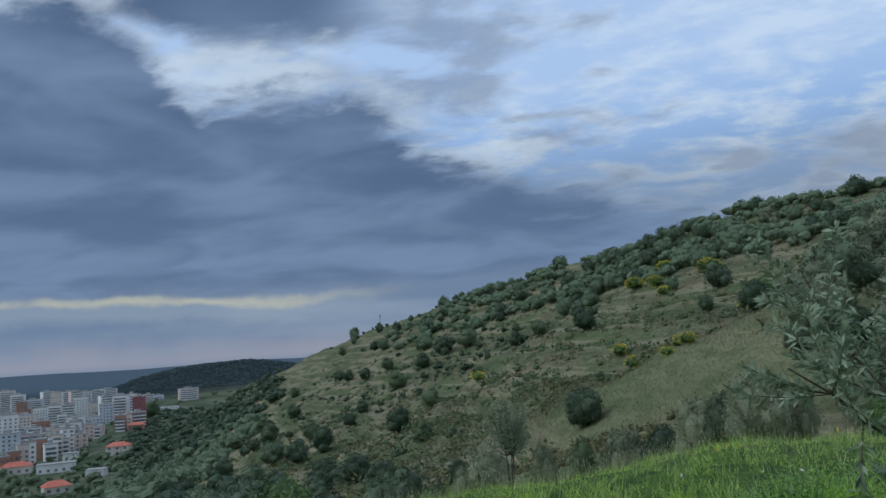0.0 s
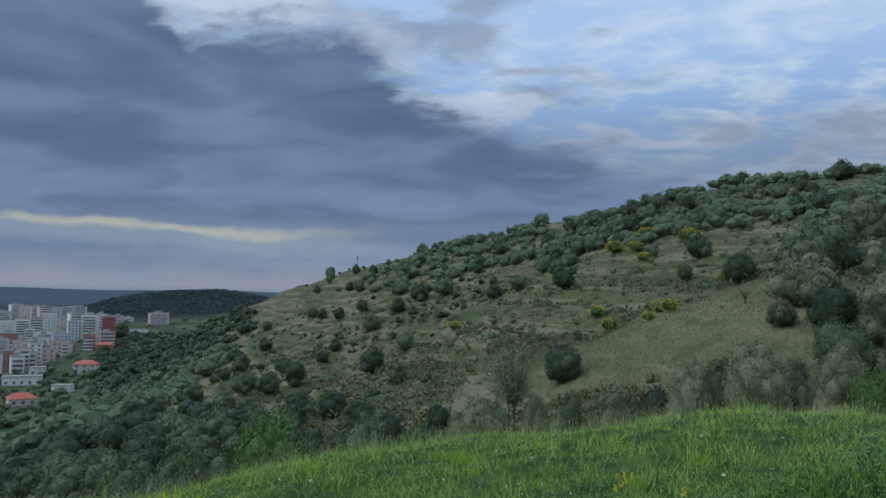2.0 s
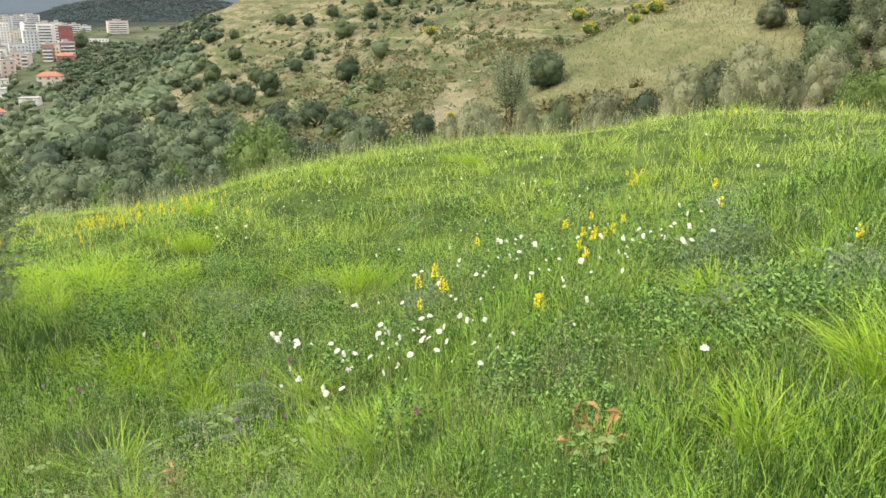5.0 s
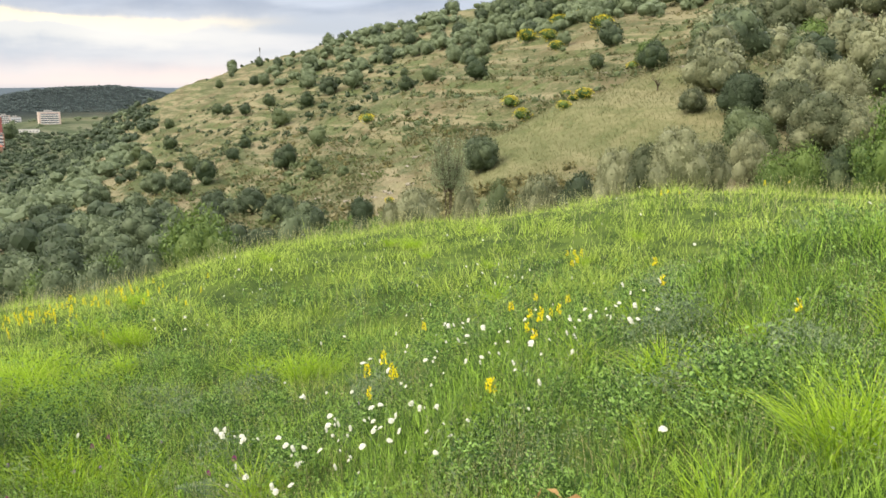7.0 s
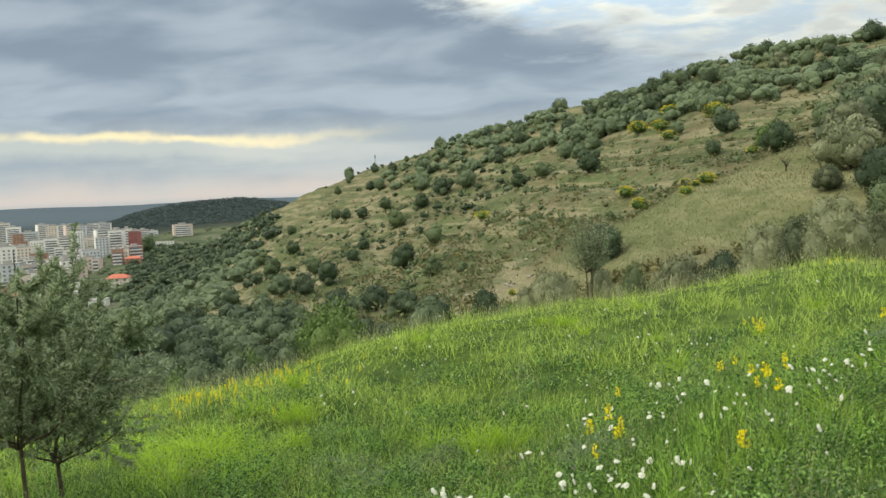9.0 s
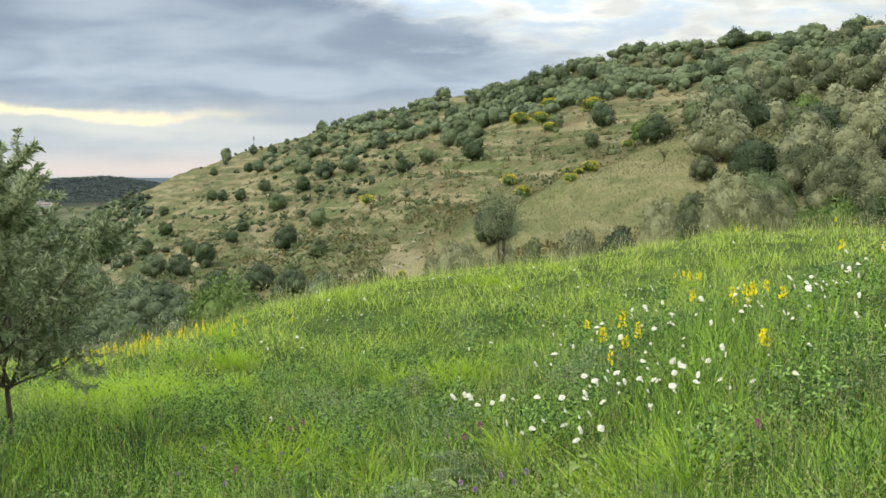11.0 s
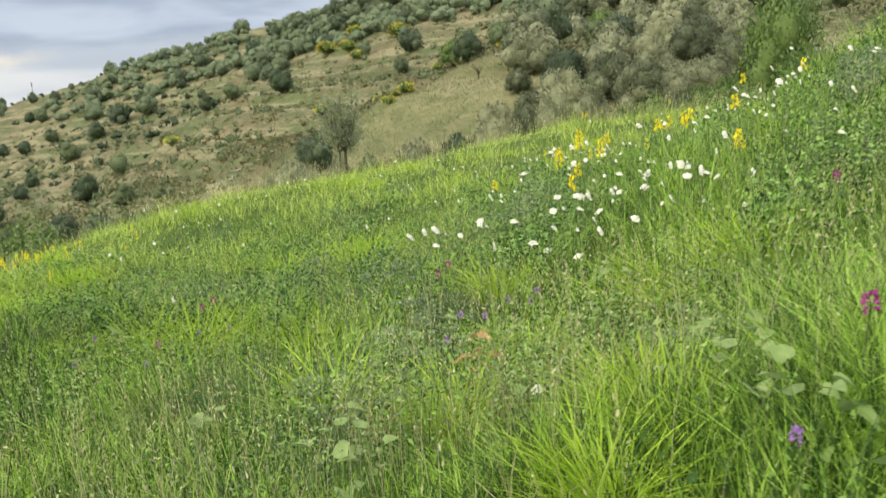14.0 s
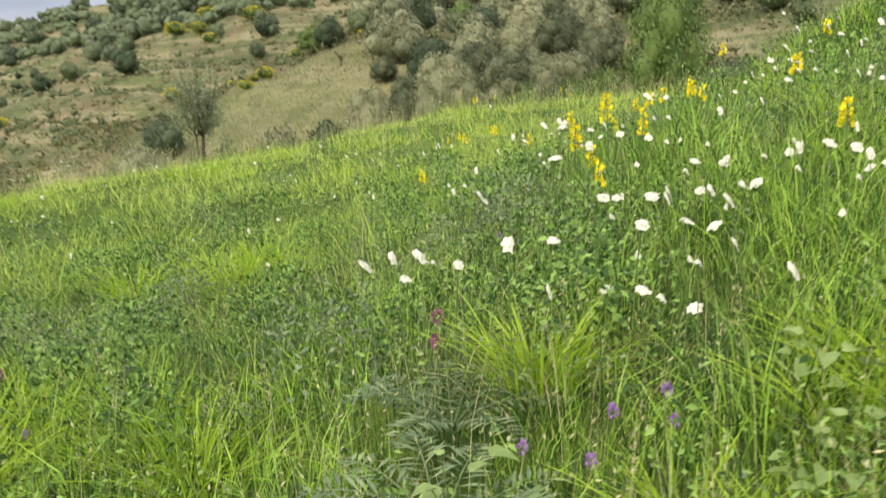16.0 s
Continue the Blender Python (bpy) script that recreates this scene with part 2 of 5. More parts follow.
def ground_material():
    """Soil and low growth: green under the meadow, drier straw and bare earth on the facing hill, dull green on the
    plain; far off, distance haze is painted in as blue tints.
    """
    m = bpy.data.materials.new("ground")
    m.use_nodes = True
    t = m.node_tree
    bsdf = t.nodes["Principled BSDF"]
    where = t.nodes.new("ShaderNodeNewGeometry").outputs["Position"]
    near = blend(ease(grain(where, 1.4, 6, 0.6, tree=t), 0.35, 0.65, tree=t), (0.03, 0.055, 0.013), (0.085, 0.13, 0.026), tree=t)
    a, b, c = grain(where, 0.035, 6, 0.62, tree=t), grain(where, 0.22, 6, 0.65, tree=t), grain(where, 1.1, 5, 0.6, tree=t)
    d = grain(where, 0.6, 6, 0.7, tree=t)
    slope = blend(ease(b, 0.40, 0.60, tree=t), (0.08, 0.092, 0.045), (0.172, 0.158, 0.094), tree=t)
    slope = blend(num("MULTIPLY", ease(a, 0.45, 0.58, tree=t), 0.8, tree=t), slope, (0.08, 0.115, 0.043), tree=t)
    slope = blend(num("MULTIPLY", ease(d, 0.54, 0.62, tree=t), 0.7, tree=t), slope, (0.225, 0.20, 0.13), tree=t)
    slope = blend(num("MULTIPLY", ease(c, 0.53, 0.62, tree=t), 0.85, tree=t), slope, (0.05, 0.072, 0.03), tree=t)
    axes = t.nodes.new("ShaderNodeSeparateXYZ")
    t.links.new(where, axes.inputs[0])
    height = axes.outputs[2]
    level = t.nodes.new("ShaderNodeMapping")
    level.inputs["Scale"].default_value = (0.022, 0.022, 0.42)
    t.links.new(where, level.inputs[0])
    terrace = grain(level.outputs[0], 1.0, 5, 0.62, tree=t)
    slope = blend(num("MULTIPLY", ease(terrace, 0.53, 0.58, tree=t), 0.8, tree=t), slope, (0.235, 0.212, 0.132), tree=t)
    steps = num("SINE", num("ADD", num("MULTIPLY", height, 1.43, tree=t), num("MULTIPLY", a, 9.0, tree=t), tree=t), tree=t)
    slope = blend(num("MULTIPLY", ease(steps, 0.55, 0.95, tree=t), 0.55, tree=t), slope, (0.25, 0.222, 0.142), tree=t)
    slope = blend(num("MULTIPLY", ease(terrace, 0.47, 0.42, tree=t), 0.85, tree=t), slope, (0.06, 0.08, 0.034), tree=t)
    tufts = grain(where, 3.2, 4, 0.7, tree=t)
    slope = blend(num("MULTIPLY", ease(grain(where, 0.09, 5, 0.65, tree=t), 0.5, 0.62, tree=t), 0.55, tree=t), slope, (0.132, 0.10, 0.062), tree=t)
    slope = blend(num("MULTIPLY", ease(tufts, 0.5, 0.62, tree=t), 0.6, tree=t), slope, (0.058, 0.068, 0.028), tree=t)
    slope = blend(num("MULTIPLY", ease(tufts, 0.46, 0.36, tree=t), 0.4, tree=t), slope, (0.20, 0.198, 0.115), tree=t)
    spur = t.nodes.new("ShaderNodeVectorMath")
    spur.operation = "DISTANCE"
    t.links.new(where, spur.inputs[0])
    spur.inputs[1].default_value = (SPUR[0], SPUR[1], 1.0)
    on_spur = ease(num("ADD", spur.outputs["Value"], num("MULTIPLY", num("SUBTRACT", b, 0.5, tree=t), 26.0, tree=t), tree=t), 22.0, 12.0, tree=t)
    streak = t.nodes.new("ShaderNodeMapping")
    streak.inputs["Scale"].default_value = (0.5, 0.16, 0.9)
    streak.inputs["Rotation"].default_value = (0, 0, 0.5)
    t.links.new(where, streak.inputs[0])
    lush = blend(ease(grain(streak.outputs[0], 1.0, 6, 0.68, tree=t), 0.36, 0.62, tree=t), (0.105, 0.125, 0.05), (0.205, 0.205, 0.105), tree=t)
    slope = blend(num("MULTIPLY", on_spur, 0.55, tree=t), slope, lush, tree=t)
    flat = blend(ease(grain(where, 0.02, 6, 0.65, tree=t), 0.4, 0.6, tree=t), (0.05, 0.072, 0.036), (0.115, 0.125, 0.08), tree=t)
    # far woods lean to blue: distance haze put into their colour
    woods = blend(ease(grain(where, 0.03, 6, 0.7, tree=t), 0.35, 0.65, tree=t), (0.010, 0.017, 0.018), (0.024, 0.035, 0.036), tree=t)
    cut = t.nodes.new("ShaderNodeSeparateXYZ")
    t.links.new(where, cut.inputs[0])
    far = t.nodes.new("ShaderNodeVectorMath")
    far.operation = "LENGTH"
    t.links.new(where, far.inputs[0])
    r = far.outputs["Value"]
    mix = blend(ease(r, 24.0, 34.0, tree=t), near, slope, tree=t)
    mix = blend(ease(num("ADD", cut.outputs[2], num("MULTIPLY", num("SUBTRACT", a, 0.5, tree=t), 20.0, tree=t), tree=t), -30.0, -42.0, tree=t), mix, flat, tree=t)
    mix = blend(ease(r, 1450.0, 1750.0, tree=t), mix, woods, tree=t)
    # blue-grey over the farthest land, painted in for haze
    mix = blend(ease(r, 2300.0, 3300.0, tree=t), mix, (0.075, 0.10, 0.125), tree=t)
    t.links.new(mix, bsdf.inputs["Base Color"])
    bsdf.inputs["Roughness"].default_value = 0.95
    bsdf.inputs["Specular IOR Level"].default_value = 0.1
    relief = t.nodes.new("ShaderNodeBump")
    relief.inputs["Strength"].default_value, relief.inputs["Distance"].default_value = 0.6, 0.5
    t.links.new(b, relief.inputs["Height"])
    t.links.new(relief.outputs[0], bsdf.inputs["Normal"])
    return m


# ---- lie of the land ----
def wave(x, y, size, seed=0.0):
    """Smooth relief between about -1 and 1 from a few crossed sine waves."""
    x, y = x / size, y / size
    return (np.sin(1.7 * x + 2.1 * y + seed) + np.sin(2.9 * x - 1.3 * y + 1.3 * seed + 1)
            + np.sin(-1.1 * x + 3.7 * y + 0.7 * seed + 2) + 0.6 * np.sin(4.6 * x + 3.3 * y + 2.1 * seed)) / 3.0


def land(x, y):
    """Height of the ground: the meadow's shoulder, the gully behind it, the facing hill and the plain."""
    x, y = np.asarray(x, float), np.asarray(y, float)
    r, az = np.hypot(x, y), np.degrees(np.arctan2(x, y))
    side = np.where(x < 0, 0.62 * np.tanh(x / 2.2), 1.6 * np.tanh(x / 5.2))
    ahead = np.where(y < 0, -3.0 * np.tanh(0.163 * y / 3.0), -0.163 * y + 0.0032 * np.minimum(y, 26) ** 2)
    meadow = 0.59 + side + ahead + 0.65 * np.exp(-((x - 5.1) ** 2 + (y - 6.8) ** 2) / 2.4) - 0.15 * np.exp(-((x - 2.9) ** 2 + (y - 8.6) ** 2) / 7.0)
    meadow = meadow - 0.6 * np.exp(-((x - 5.8) ** 2) / 18 - ((y - 12.2) ** 2) / 18) + 0.55 * np.exp(-((x + 2.5) ** 2) / 12 - ((y - 16) ** 2) / 20)
    meadow = meadow - 0.2 * np.exp(-((x + 0.1) ** 2 + (y - 3.5) ** 2) / 2.2) + 0.4 * np.exp(-((x + 4.8) ** 2 + (y - 6.0) ** 2) / 6.0)
    meadow = meadow + 0.42 * np.exp(-((x + 1.8) ** 2) / 16 - ((y - 18) ** 2) / 40) - 0.3 * np.exp(-((x + 9.5) ** 2) / 8 - ((y - 16) ** 2) / 20)
    meadow = meadow + 0.16 * np.exp(-((x - 4.1) ** 2 + (y - 7.8) ** 2) / 1.5)
    meadow = meadow + 0.07 * wave(x, y, 1.6, 3) + 0.1 * wave(x, y, 5.0, 5) * np.clip(r / 8, 0, 1)
    brink = 17.5 + 3.0 * np.tanh((az + 12) / 8) - 4.0 * np.exp(-((az - 9) / 7) ** 2)
    past = np.maximum(r - brink, 0) * (y > 0)
    meadow = meadow - np.where(past < 20, 0.0135 * past ** 2, 5.4 + 0.54 * (past - 20))
    crest = 250 + 180 * np.exp(-(np.clip(az, -60, 90) + 1.7) / 18)
    over = np.maximum(r - crest, 0)
    kept = np.minimum(r, crest) / np.maximum(r, 1e-6)
    u, v = x * kept / 100, np.maximum(y, -60) * kept / 100
    hill = -6.5 + 19.1 * u - 2.7 * v - 2.2 * u * u + 5.06 * u * v + 3.19 * v * v
    hill = hill + 3.6 * np.exp(-((x - 88) / 45) ** 2 - ((y - 308) / 60) ** 2) + 4.0 * np.exp(-((x - 6) / 17) ** 2 - ((y - 190) / 32) ** 2)
    hill = hill - 3.0 * np.exp(-((x - 18) / 12) ** 2 - ((y - 132) / 18) ** 2) - 2.5 * np.exp(-((x + 24) / 12) ** 2 - ((y - 150) / 22) ** 2)
    hill = hill + 5.0 * np.exp(-((x - 24) / 17) ** 2 - ((y - 76) / 22) ** 2)
    hill = hill - 0.3 * over ** 2 / (over + 60)
    hill = hill + 2.4 * np.exp(-((r - 45) / 11) ** 2 - ((az - 3) / 16) ** 2)
    rough = np.clip((r - 30) / 60, 0, 1)
    hill = hill + rough * (0.9 * wave(x, y, 17, 1) + 1.4 * wave(x, y, 43, 8))
    bench = hill + 0.85 * np.sin(hill * 2 * np.pi / 4.4 + 1.2 * wave(x, y, 30, 4)) * rough * np.clip(0.6 + wave(x, y, 60, 3), 0.1, 1.2)
    hill = np.where(r < 330, bench, hill)
    plain = -50 + 1.5 * wave(x, y, 220, 2) + np.clip(r - 2600, 0, 9000) * 0.041 * (1 + 0.25 * wave(x, y, 900, 6))
    knoll = 52 * np.exp(-((x + 830) / 170) ** 2 - ((y - 1900) / 260) ** 2) + 54 * np.exp(-((x + 590) / 190) ** 2 - ((y - 1860) / 260) ** 2)
    plain = plain + knoll * (1 + 0.06 * wave(x, y, 120, 9)) + 14 * np.exp(-((x + 520) / 130) ** 2 - ((y - 1330) / 160) ** 2)
    k = 1.6
    top = np.maximum(np.maximum(meadow, hill), plain)
    return top + k * np.log(np.exp((meadow - top) / k) + np.exp((hill - top) / k) + np.exp((plain - top) / k)) * np.clip((r - 26) / 12, 0, 1)

# ---- mesh helpers ----
def tri_mesh(name, verts, tris, mat, smooth=False):
    """A mesh from arrays of corners and triangles."""
    me = bpy.data.meshes.new(name)
    verts, tris = np.asarray(verts, np.float32), np.asarray(tris, np.int32)
    me.vertices.add(len(verts))
    me.vertices.foreach_set("co", verts.ravel())
    me.loops.add(tris.size)
    me.loops.foreach_set("vertex_index", tris.ravel())
    me.polygons.add(len(tris))
    me.polygons.foreach_set("loop_start", np.arange(0, tris.size, 3, dtype=np.int32))
    me.polygons.foreach_set("use_smooth", np.full(len(tris), smooth))
    me.materials.append(mat)
    me.update(calc_edges=True)
    return me


def part(name, me, parent, label=""):
    ob = new(name, me)
    ob.parent = parent
    return tagged(ob, label)


def joined(pieces):
    """Several (verts, tris) as one pair of arrays."""
    vs, ts, n = [], [], 0
    for v, t in pieces:
        vs.append(v)
        ts.append(np.asarray(t) + n)
        n += len(v)
    return np.concatenate(vs), np.concatenate(ts)


def unit(v):
    return v / np.maximum(np.linalg.norm(v, axis=-1, keepdims=True), 1e-9)


def tube(points, radii, sides=6):
    """A tapered round limb along points."""
    pts = np.asarray(points, float)
    ahead = unit(np.gradient(pts, axis=0))
    ref = np.where(np.abs(ahead[:, 2:3]) > 0.9, [[1.0, 0, 0]], [[0, 0, 1.0]])
    side = unit(np.cross(ahead, ref))
    up = np.cross(side, ahead)
    ang = np.linspace(0, 2 * np.pi, sides, endpoint=False)
    ring = np.cos(ang)[None, :, None] * side[:, None] + np.sin(ang)[None, :, None] * up[:, None]
    v = (pts[:, None] + ring * np.asarray(radii)[:, None, None]).reshape(-1, 3)
    t = []
    for i in range(len(pts) - 1):
        for j in range(sides):
            a, b = i * sides + j, i * sides + (j + 1) % sides
            t += [(a, b, a + sides), (b, b + sides, a + sides)]
    return v, np.array(t)


def leaves(rng, at, ahead, length, width, bend=0.0, facing=None):
    """Lance-shaped leaves of four corners each, turned at random or towards the facing given."""
    n = len(at)
    ahead = unit(ahead)
    side = unit(np.cross(ahead, rng.normal(size=(n, 3)) if facing is None else facing))
    length, width = np.broadcast_to(length, n)[:, None], np.broadcast_to(width, n)[:, None]
    drop = np.array([0, 0, -1.0]) * bend * length
    mid = at + ahead * length * 0.5
    v = np.stack([at, mid + side * width / 2, at + ahead * length + drop, mid - side * width / 2], 1).reshape(-1, 3)
    i = 4 * np.arange(n)[:, None]
    return v, np.concatenate([i + [[0, 1, 2]], i + [[0, 2, 3]]])


def blades(rng, x, y, height, width, lean, segments=3, root=None, outward=None):
    """Curved grass blades rooted on the ground."""
    n = len(x)
    ang, face = rng.uniform(0, 2 * np.pi, n) if outward is None else outward + rng.normal(0, 0.5, n), rng.uniform(0, 2 * np.pi, n)
    z = land(x, y) if root is None else root
    base = np.stack([x, y, z - 0.01], 1)
    out = np.stack([np.cos(ang), np.sin(ang), 0 * ang], 1) * (lean * height)[:, None]
    side = np.stack([np.cos(face), np.sin(face), 0 * face], 1) * (width / 2)[:, None]
    rows = []
    for s in range(segments):
        u = s / segments
        c = base + out * u ** 2 + np.array([0, 0, 1.0]) * (height * (u - 0.25 * np.minimum(lean, 1.5) * u ** 2))[:, None]
        rows += [c - side * (1 - 0.55 * u), c + side * (1 - 0.55 * u)]
    rows.append(base + out + np.array([0, 0, 1.0]) * (height * (1 - 0.25 * np.minimum(lean, 1.5)))[:, None])
    k = len(rows)
    v = np.stack(rows, 1).reshape(-1, 3)
    i = k * np.arange(n)[:, None]
    t = []
    for s in range(segments - 1):
        a = 2 * s
        t += [i + [[a, a + 1, a + 3]], i + [[a, a + 3, a + 2]]]
    t.append(i + [[k - 3, k - 2, k - 1]])
    return v, np.concatenate(t)


def at_place(x, y, size=1.0, turn=0.0, sink=0.0, stretch=1.0):
    return Matrix.LocRotScale((x, y, float(land(x, y)) - sink), Euler((0, 0, turn)), (size, size, size * stretch))


# ---- ground ----
def build_ground():
    az = np.radians(np.concatenate([np.linspace(-180, -46, 60, endpoint=False), np.linspace(-46, 62, 270, endpoint=False), np.linspace(62, 180, 50, endpoint=False)]))
    r = np.concatenate([[0.25], np.geomspace(0.6, 28, 70), np.geomspace(28.8, 420, 150), np.geomspace(430, 4600, 70)])
    x, y = r[:, None] * np.sin(az), r[:, None] * np.cos(az)
    v = np.stack([x, y, land(x, y)], -1).reshape(-1, 3)
    n, m = len(r), len(az)
    a = (np.arange(n - 1)[:, None] * m + np.arange(m)).ravel()
    b = (np.arange(n - 1)[:, None] * m + (np.arange(m) + 1) % m).ravel()
    t = np.concatenate([np.stack([a, b, a + m], 1), np.stack([b, b + m, a + m], 1)])
    v = np.concatenate([v, [[0, 0, float(land(0, 0))]]])
    hub = np.stack([np.full(m, len(v) - 1), (np.arange(m) + 1) % m, np.arange(m)], 1)
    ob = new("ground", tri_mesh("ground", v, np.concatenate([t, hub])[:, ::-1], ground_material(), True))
    tagged(ob, "grassy hillside, dry facing slope and wide plain below", "ground", kind="structure")


build_ground()


# ---- trees ----
def sphere(level):
    bm = bmesh.new()
    bmesh.ops.create_icosphere(bm, subdivisions=level, radius=1.0)
    v = np.array([p.co[:] for p in bm.verts])
    t = np.array([[q.index for q in p.verts] for p in bm.faces])
    bm.free()
    return v, t


def ball(centre, radius, rng, flat=0.85):
    v, t = sphere(2)
    v = v * (1 + 0.16 * rng.normal(size=(len(v), 1))) * [1, 1, flat]
    return centre + v * radius, t


def crown_mesh(name, seed, mat, count, leaf, level=2, blobs=12, dome=0.30, loose=0.06, inner=0.9, low=0.2, high=0.66):
    """A rounded crown about one metre across: leafy masses over a dome, under a close coat of single leaves."""
    rng = np.random.default_rng(seed)
    k = np.arange(blobs - 1)
    up = (k + 0.5) / (blobs - 1)
    turn = 2.4 * k + rng.normal(0, 0.35, blobs - 1)
    out = dome * np.sqrt(1 - 0.85 * up ** 2) * rng.uniform(0.75, 1.12, blobs - 1)
    c = np.stack([out * np.cos(turn), out * np.sin(turn), low + (high - low) * up + rng.normal(0, 0.03, blobs - 1)], 1)
    c = np.concatenate([[[0, 0, 0.4]], c])
    size = np.concatenate([[0.36], rng.uniform(0.13, 0.22, blobs - 1)])
    c[:, 2] = np.maximum(c[:, 2], size * 0.8)
    ball_v, ball_t = sphere(level)
    pieces = []
    for n in range(blobs):
        pieces.append((c[n] + ball_v * (inner * size[n] * (1 + 0.06 * rng.normal(size=len(ball_v))))[:, None], ball_t))
    body = sum(len(t) for _, t in pieces)
    d = unit(rng.normal(size=(count * 3, 3)) + [0, 0, 0.2])
    pick = rng.choice(blobs, count * 3, p=size ** 2 / (size ** 2).sum())
    at = c[pick] + d * (size[pick] * (rng.uniform(0.92, 1.04, count * 3) + loose * np.abs(rng.normal(size=count * 3))))[:, None]
    clear = np.min(np.linalg.norm(at[:, None] - c[None], axis=2) / size[None], axis=1) > 0.9
    at, d = at[clear][:count], d[clear][:count]
    n = len(at)
    ahead = 0.2 * d + unit(rng.normal(size=(n, 3))) + [0, 0, 0.25]
    pieces.append(leaves(rng, at, ahead, leaf * rng.uniform(0.7, 1.4, n), leaf * rng.uniform(0.4, 0.7, n), 0.0, d + 0.35 * rng.normal(size=(n, 3))))
    me = tri_mesh(name, *joined(pieces), mat)
    me.polygons.foreach_set("use_smooth", np.arange(len(me.polygons)) < body)
    return me


def trunk_mesh(name, seed, stems=2):
    rng = np.random.default_rng(seed)
    pieces = []
    for s in range(stems):
        a = rng.uniform(0, 6.28)
        lean = np.array([np.cos(a), np.sin(a), 0]) * rng.uniform(0.05, 0.2)
        u = np.linspace(0, 1, 6)[:, None]
        p = lean * u ** 1.5 + [0, 0, 0.62] * u + np.array([[0.02 * s, 0.01, -0.06]])
        pieces.append(tube(p, np.linspace(0.05, 0.018, 6)))
    return tri_mesh(name, *joined(pieces), M_BARK)


def tree(name, crown, trunk, label, category, group):
    root = new(name)
    tagged(root, label, category, group)
    part("trunk", trunk, root)
    part("crown", crown, root)
    return root


rng = np.random.default_rng(11)
TRUNKS = [trunk_mesh("trunk", 50 + s, 1 + s % 3) for s in range(3)]
OLIVE_NEAR = [crown_mesh("olive_crown", 100 + s, M_OLIVE, 2600, 0.04, 2, 16, 0.30, 0.10) for s in range(5)]
SILVER = [crown_mesh("olive_crown", 110 + s, M_SILVER, 3000, 0.038, 2, 18, 0.30, 0.09, 0.9) for s in range(5)]
OLIVE_FAR = [crown_mesh("olive_crown", 120 + s, M_OLIVE, 660, 0.062, 2, 10, 0.30) for s in range(7)]
SILVER_FAR = [crown_mesh("olive_crown", 130 + s, M_SILVER, 700, 0.062, 2, 12, 0.30) for s in range(5)]
RIDGE = [crown_mesh("olive_crown", 180 + s, M_OLIVE, 300, 0.085, 2, 7, 0.28) for s in range(6)]
BUSH_FAR = [crown_mesh("shrub_crown", 140 + s, M_BUSH, 560, 0.062, 2, 8, 0.27) for s in range(6)]
BUSH_NEAR = [crown_mesh("shrub_crown", 160 + s, M_BUSH, 2000, 0.04, 2, 13, 0.29, 0.10) for s in range(3)]
FRESH = [crown_mesh("shrub_crown", 170 + s, M_FRESH, 3400, 0.042, 2, 15, 0.30, 0.3, 0.78) for s in range(2)]

first = {}


def plant(kind, crowns, x, y, size, label, category, group, stretch=1.0, seed_rng=rng):
    """One tree of a kind, copied from the first of its look."""
    k = int(seed_rng.integers(len(crowns)))
    turn = float(seed_rng.uniform(0, 6.28))
    m = at_place(x, y, size, turn, 0.03 * size, stretch)
    key = (kind, crowns[k].name, label)
    if key in first:
        own = first[key].scale
        return copy_thing(first[key], m @ Matrix.Diagonal((1 / own[0], 1 / own[1], 1 / own[2], 1)))
    first[key] = tree(kind, crowns[k], TRUNKS[k % 3], label, category, group)
    first[key].matrix_basis = m
    return first[key]


BUSHES = [
    (-108.3, 482.4, 5.6), (-76.3, 419.0, 7.3), (-52.2, 317.3, 5.9), (-62.8, 324.0, 5.2), (-84.6, 371.3, 5.9), (-73.8, 342.0, 5.0),
    (-35.6, 235.3, 5.8), (-117.4, 409.0, 7.9), (-86.9, 302.7, 5.8), (-37.2, 176.7, 3.1), (-21.1, 144.2, 4.8), (-12.0, 108.3, 2.8),
    (-7.3, 100.1, 1.6), (-16.5, 157.8, 4.1), (-31.2, 262.9, 7.2), (-101.6, 310.6, 6.1), (-64.4, 203.7, 4.9), (-113.0, 302.8, 6.0),
    (-38.3, 156.0, 5.1), (-48.4, 184.4, 4.1), (-40.4, 207.2, 3.3), (6.3, 191.7, 4.1), (0.7, 196.1, 3.9), (16.1, 177.5, 5.8),
    (-2.9, 60.4, 2.0), (26.8, 84.4, 3.2), (56.7, 151.4, 6.9), (23.0, 50.6, 3.6), (7.2, 72.4, 1.8),
]
OLIVES_A = [
    (-25.4, 274.1, 8.6), (-38.7, 331.2, 9.5), (-16.6, 270.6, 6.6), (-23.2, 98.1, 3.4), (-45.1, 146.1, 4.4), (-39.9, 143.8, 4.3),
    (-63.0, 165.2, 5.1), (-97.7, 232.3, 5.8), (-107.5, 241.8, 6.4), (-74.6, 164.3, 4.2), (-60.1, 140.9, 3.8), (-54.1, 114.7, 5.5),
    (-31.7, 105.4, 3.7), (-24.5, 78.4, 2.4), (-41.5, 124.0, 3.8), (-247.7, 532.7, 12.5), (-98.1, 207.0, 6.6), (-182.9, 488.8, 9.6),
    (-280.8, 707.5, 11.9), (-74.4, 219.4, 3.3), (27.5, 68.7, 4.5), (66.1, 239.8, 10.6), (83.9, 261.0, 9.8),
    (92.9, 213.0, 10.8), (69.8, 175.2, 6.0), (62.7, 145.3, 5.1), (82.0, 180.2, 7.1), (29.2, 58.3, 4.2),
    (76.7, 150.6, 6.0),
]
